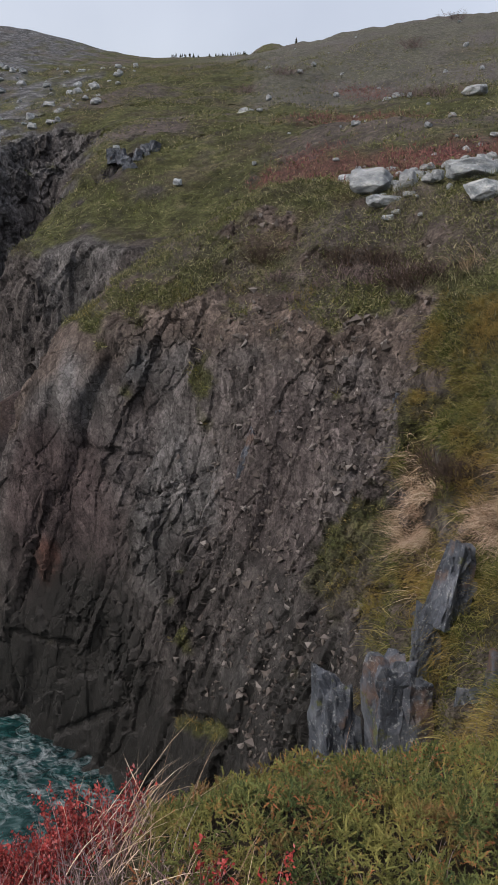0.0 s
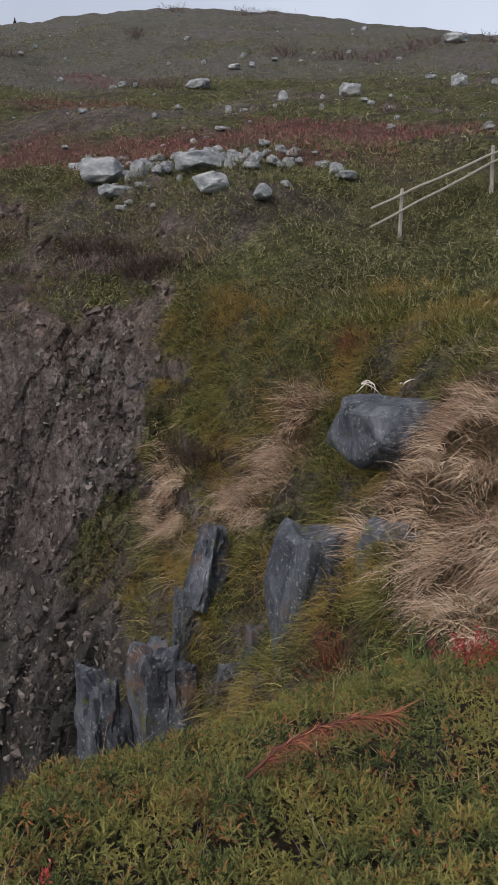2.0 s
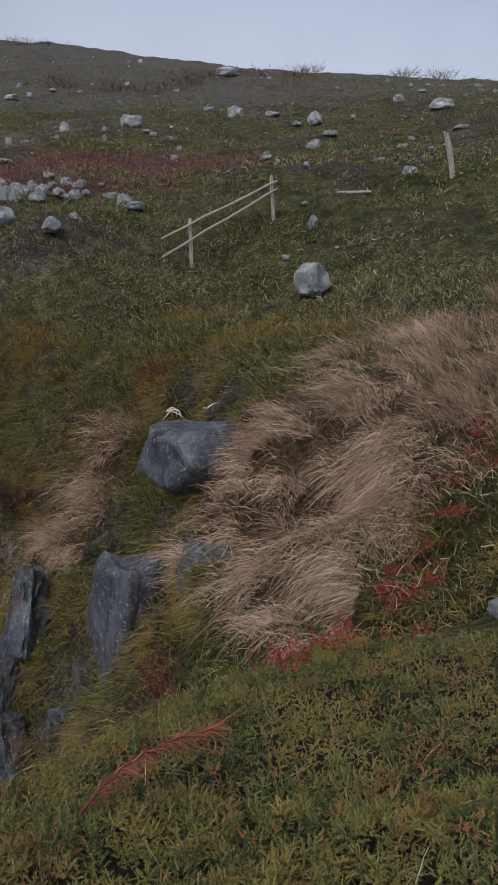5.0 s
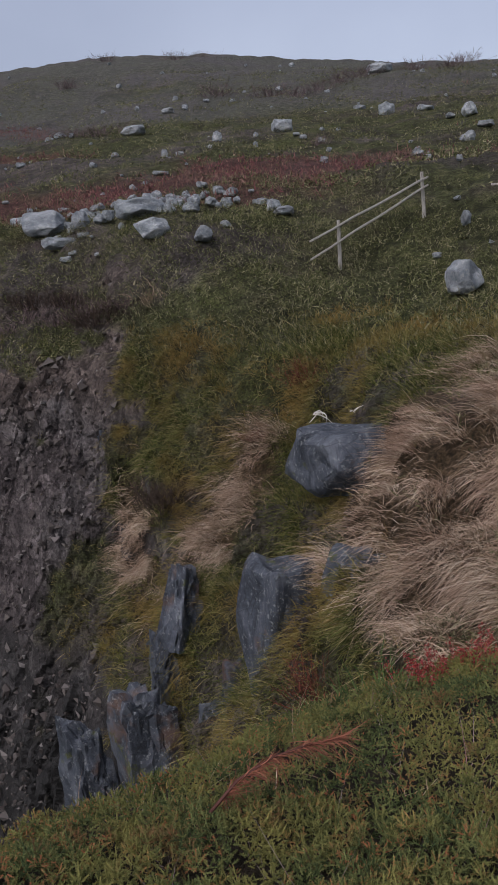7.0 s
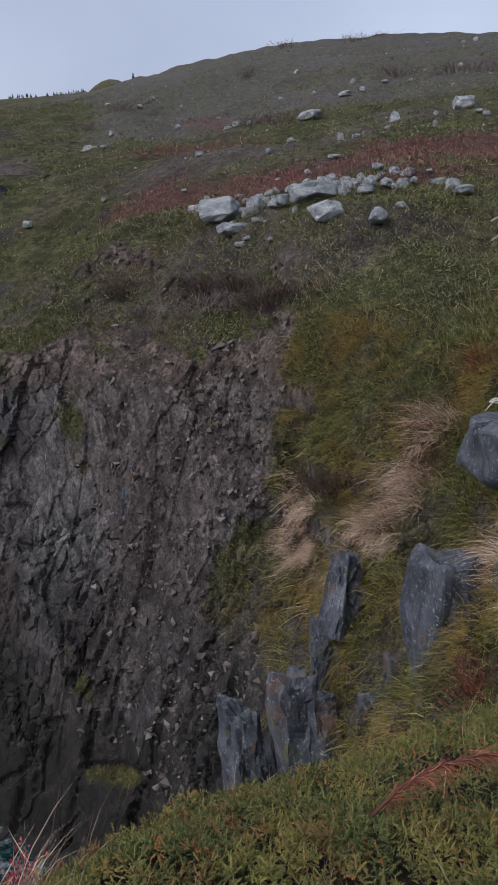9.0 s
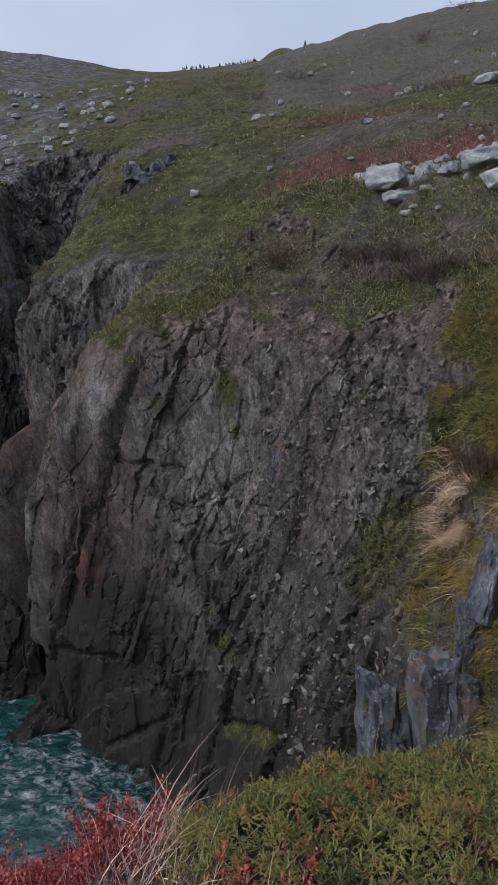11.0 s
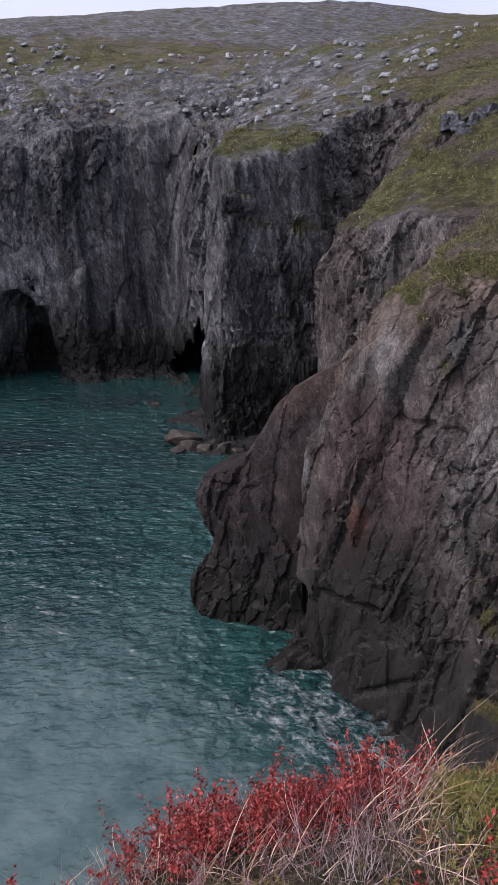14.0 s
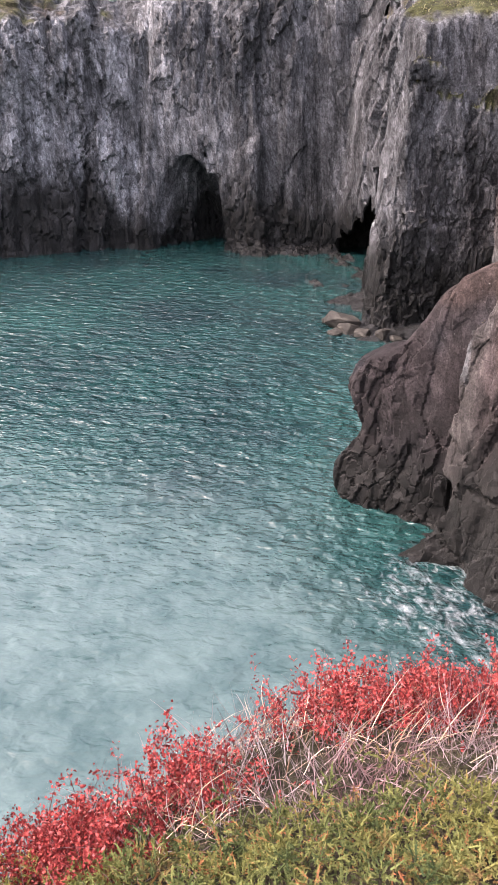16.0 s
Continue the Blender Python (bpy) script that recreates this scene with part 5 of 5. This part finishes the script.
def build_bare_shrubs():
    g = random.Random(41)
    meshes = []
    for k in range(4):
        v, f = twig_bush(300 + k, 0.7, 1.0, 90, 0.014)
        meshes.append(mesh_from("bare_shrub", v, f, BARE))
    near = [(1.6, 20.9, 0.9), (2.2, 20.3, 0.8), (2.7, 20.0, 0.9), (3.2, 19.7, 0.8), (-0.1, 21.6, 0.7), (3.6, 19.3, 0.6), (1.1, 21.0, 0.6), (0.3, 20.8, 0.55)]
    far = [(8.3, 57, 2.2), (9.6, 55, 2.4), (11.5, 54, 2.0), (17, 37.6, 1.2), (24, 62, 3), (27, 64, 3), (30, 66, 3), (33, 68, 2.6), (36, 70, 3), (21, 66, 3), (46, 78, 3.5), (49, 76, 3.4),
           (52, 78, 3), (60, 72, 3), (63, 70, 3.2), (27, 31, 1.5), (29, 32, 1.6), (31, 31, 1.4), (28, 104, 3), (31, 104, 3), (20, 108, 3), (-3, 70, 2.4), (0, 74, 2.4), (12, 86, 3)]
    for x, y, size in near + far:
        ob = new("bare_shrub", g.choice(meshes))
        ob.matrix_world = pose(x, y, height_at(x, y) - 0.03, 0, 0, g.uniform(0, 360)) @ Matrix.Diagonal((size, size, size * (0.75 if size < 1.5 else 0.5), 1))
        tagged(ob, "leafless purple-brown shrub on the heath" if size > 1 else "dark leafless heather bush on the cliff rim", "shrub", "bare shrubs on the moor")


def build_far_trees():
    g = random.Random(43)
    root = new("conifer")
    bm = bar([(0, 0, -0.3), (0, 0, 0.8), (0.03, 0, 1.7)], [0.09, 0.07, 0.02], 6)
    part("trunk", bm, STEM, root)
    q = np.random.default_rng(5)
    n = 260
    t = q.uniform(0.12, 1, n)
    p = np.c_[np.zeros((n, 2)), t * 1.7]
    a = q.uniform(0, 2 * math.pi, n)
    d = unit(np.c_[np.cos(a), np.sin(a), np.full(n, -0.15)])
    v, f = blades(p, d, q.normal(size=(n, 3)) * 0.12, (1.05 - t) * 0.62 * q.uniform(0.6, 1.1, n) + 0.05, np.full(n, 0.09), q, 2)
    dark = plant_material("conifer_needles", ((0.0, (0.012, 0.02, 0.012)), (1.0, (0.04, 0.055, 0.03))))
    part("crown", mesh_from("crown", v, f, dark), None, root)
    spots = [(radians(g.uniform(-7.5, -0.8)), g.uniform(180, 186), g.uniform(0.22, 0.5)) for _ in range(60)] + [(radians(0.6), 165, 1.15)]
    for k, (a, r, size) in enumerate(spots):
        x, y = r * math.sin(a), r * math.cos(a)
        m = pose(x, y, height_at(x, y), 0, 0, g.uniform(0, 360))
        ob = root if k == 0 else copy_thing(root, m)
        ob.matrix_basis = m
        ob.scale = (size, size, size)
        if k == 0:
            tagged(ob, "small dark conifer on the far skyline", "tree", "conifers on the skyline")


DARK, RUST = "dark leafless bush among the dry grass", "small rust-red bush on the mossy slope"
SLOPE_SHRUBS = (
    (3.2, 15.0, 9.85, 0.95, 220, "dark", "dark_bush", DARK), (3.5, 14.7, 9.95, 0.8, 180, "dark", "dark_bush", DARK),
    (2.5, 20.6, 13.58, 1.0, 200, "dark", "dark_bush", DARK), (1.76, 21.4, 13.56, 1.0, 200, "dark", "dark_bush", DARK), (3.06, 19.61, 13.2, 1.1, 200, "dark", "dark_bush", DARK),
    (3.7, 19.3, 13.3, 0.9, 160, "dark", "dark_bush", DARK), (-0.55, 22.66, 13.67, 0.9, 130, "dark", "dark_bush", DARK),
    (5.78, 13.64, 12.1, 0.8, 130, "rust", "rusty_bush", RUST), (4.7, 13.6, 11.2, 0.4, 80, "rust", "rusty_bush", RUST), (3.45, 8.2, 9.1, 0.8, 120, "rust", "rusty_bush", RUST),
    (3.72, 6.3, 9.75, 1.25, 80, "rush", "rush_tuft", "fan of long green rushes in the gully"))


def build_slope_shrubs():
    """Dark twiggy bushes among the dry grass, rusty ones by the rocks, and a fan of green rushes."""
    g = random.Random(47)
    rust = plant_material("rusty_twigs", ((0.0, (0.06, 0.022, 0.016)), (1.0, (0.2, 0.075, 0.05))), 0.9)
    dark = plant_material("dark_twigs", ((0.0, (0.026, 0.02, 0.017)), (1.0, (0.10, 0.072, 0.056))), 0.9)
    rush = plant_material("rushes", ((0.0, (0.03, 0.06, 0.018)), (1.0, (0.12, 0.16, 0.055))), 0.7)
    for x, y, z, size, many, stuff_of, name, label in SLOPE_SHRUBS:
        v, f = twig_bush(g.randrange(999), 0.7, 1.0, many, 0.016 if stuff_of != "rush" else 0.02)
        me = mesh_from(name, v, f, {"rust": rust, "dark": dark, "rush": rush}[stuff_of])
        ob = new(name, me)
        ob.matrix_world = pose(x, y, z - 0.06, 14, 0, g.uniform(0, 360)) @ Matrix.Diagonal((size, size, size * 0.85, 1))
        tagged(ob, label, "shrub" if stuff_of != "rush" else "rushes", "shrubs on the gully slope")


build_bare_shrubs()
build_slope_shrubs()
build_far_trees()


def build_scree():
    """Loose stones that lie on the broken part of the face."""
    so = Sown(("cliff_near", "cliff_gully"), lambda x, y, z, n, t: 34 * (t[:, 0] < 0.5) * ease(-2.5, -0.5, x) * ease(4.0, 2.0, x) * (n[:, 2] > 0.12) * (z > 3), 51)
    g = so.g
    n = len(so)
    base = np.array([(1, 0, -.3), (-.4, .9, -.2), (-.6, -.8, -.3), (.3, .4, .8), (-.5, -.1, .6), (.5, -.6, .5)])
    tri = np.array([(0, 1, 3), (1, 4, 3), (1, 2, 4), (2, 5, 4), (2, 0, 5), (0, 3, 5), (3, 4, 5), (0, 2, 1)])
    size = 0.03 + 0.11 * g.random(n) ** 3
    q = unit(g.normal(size=(n, 4)))
    w, x, y, z = q.T
    r = np.stack((np.stack((1 - 2 * (y * y + z * z), 2 * (x * y - z * w), 2 * (x * z + y * w)), 1), np.stack((2 * (x * y + z * w), 1 - 2 * (x * x + z * z), 2 * (y * z - x * w)), 1),
                  np.stack((2 * (x * z - y * w), 2 * (y * z + x * w), 1 - 2 * (x * x + y * y)), 1)), 1)
    shape = base[None] * g.uniform(0.5, 1.2, (n, 6, 1)) * g.uniform(0.5, 1.3, (n, 1, 3)) * size[:, None, None]
    v = np.einsum("nij,nkj->nki", r, shape) + (so.p + so.n * (size * 0.2)[:, None])[:, None]
    f = (np.arange(n) * 6)[:, None, None] + tri[None]
    k = Mat("scree", 0.9)
    c = k.ramp(k.each(), (0.0, (0.05, 0.042, 0.038)), (0.7, (0.10, 0.087, 0.078)), (1.0, (0.17, 0.155, 0.145)))
    stuff("loose_stones", v.reshape(-1, 3), f.reshape(-1, 3), k.done(c), "broken grey-brown stones lying on the crumbling cliff", "scree")


build_scree()


# ---- small things on the slopes ----
def build_roots():
    """Bleached roots above the dark rocks, and thin bare roots on the bank."""
    g = random.Random(61)
    bone = Mat("bleached_root", 0.8)
    grain = bone.noise(20, 6, 0.7)
    pale = bone.done(bone.ramp(grain, (0.3, (0.34, 0.31, 0.27)), (0.7, (0.66, 0.63, 0.57))), grain, 0.3, 0.005)
    for x, y, z, size, many in ((4.55, 10.55, 12.0, 0.3, 4), (5.05, 10.35, 12.03, 0.18, 2)):
        root = new("bleached_root")
        root.location = (x, y, z)
        tagged(root, "twisted bleached root sticking out of the turf", "root", "bleached roots")
        for k in range(many):
            p = Vector((g.uniform(-.3, .3) * size, 0, g.uniform(-.1, .1) * size))
            way = Vector((g.uniform(-1, 1), g.uniform(-0.5, 0.1), g.uniform(-0.3, 0.5))).normalized()
            pts, turn = [p.copy()], g.uniform(-0.8, 0.8)
            for _ in range(6):
                p = p + way * size * 0.17
                way = (way + Vector((0, 0, -0.25)) + Vector((turn, 0, g.uniform(-0.4, 0.5))) * 0.5).normalized()
                pts.append(p.copy())
            part("root_arm", bar(pts, [0.012 - 0.0015 * i for i in range(7)], 5), pale, root)


build_roots()


def build_bank_stones():
    """Flat stones on the worn bank, and tumbled rocks at the foot of the cliffs."""
    g = random.Random(67)
    v = SHEETS["cliff_camera"][0]
    for k in range(34):
        x, y = g.uniform(2.9, 4.6), g.uniform(3.1, 4.3)
        near = np.argmin((v[:, 0] - x) ** 2 + (v[:, 1] - y) ** 2)
        w = g.uniform(0.08, 0.3)
        stand_rock("bank_stone", g.choice(BOULDERS), x, y, float(v[near, 2]) - 0.01, w, w * 0.8, w * 0.4, g.uniform(0, 360), (g.uniform(-10, 10), g.uniform(-10, 10)),
                   "flat grey stone lying on the worn bank", "stone", "stones on the bank")
    k = Mat("wet_rock", 0.7)
    fine = k.noise(3.0, 8, 0.65)
    wet = k.done(k.ramp(fine, (0.3, (0.016, 0.015, 0.014)), (0.55, (0.05, 0.046, 0.04)), (0.7, (0.105, 0.098, 0.085))), fine, 0.7, 0.06)
    shore = [rock_mesh("shore_rock", 140 + m, wet, 0.5, 1) for m in range(5)]
    for x, y, w, h in ((-25.6, 45.9, 2.6, 1.2), (-24.6, 45.2, 1.6, .8), (-26.6, 46.8, 1.8, .8), (-23.4, 44.8, 1.2, .7), (-22.2, 45.0, 1.0, .9), (-25.0, 44.3, 1.1, .5), (-21.4, 45.3, .9, .5)):
        stand_rock("shore_rock", g.choice(shore), x, y, -0.1, w, w * 0.8, h, g.uniform(0, 360), (g.uniform(-15, 15), g.uniform(-15, 15)),
                   "wet dark rock lying in the wash below the cliff", "rock", "rocks in the wash")


build_bank_stones()
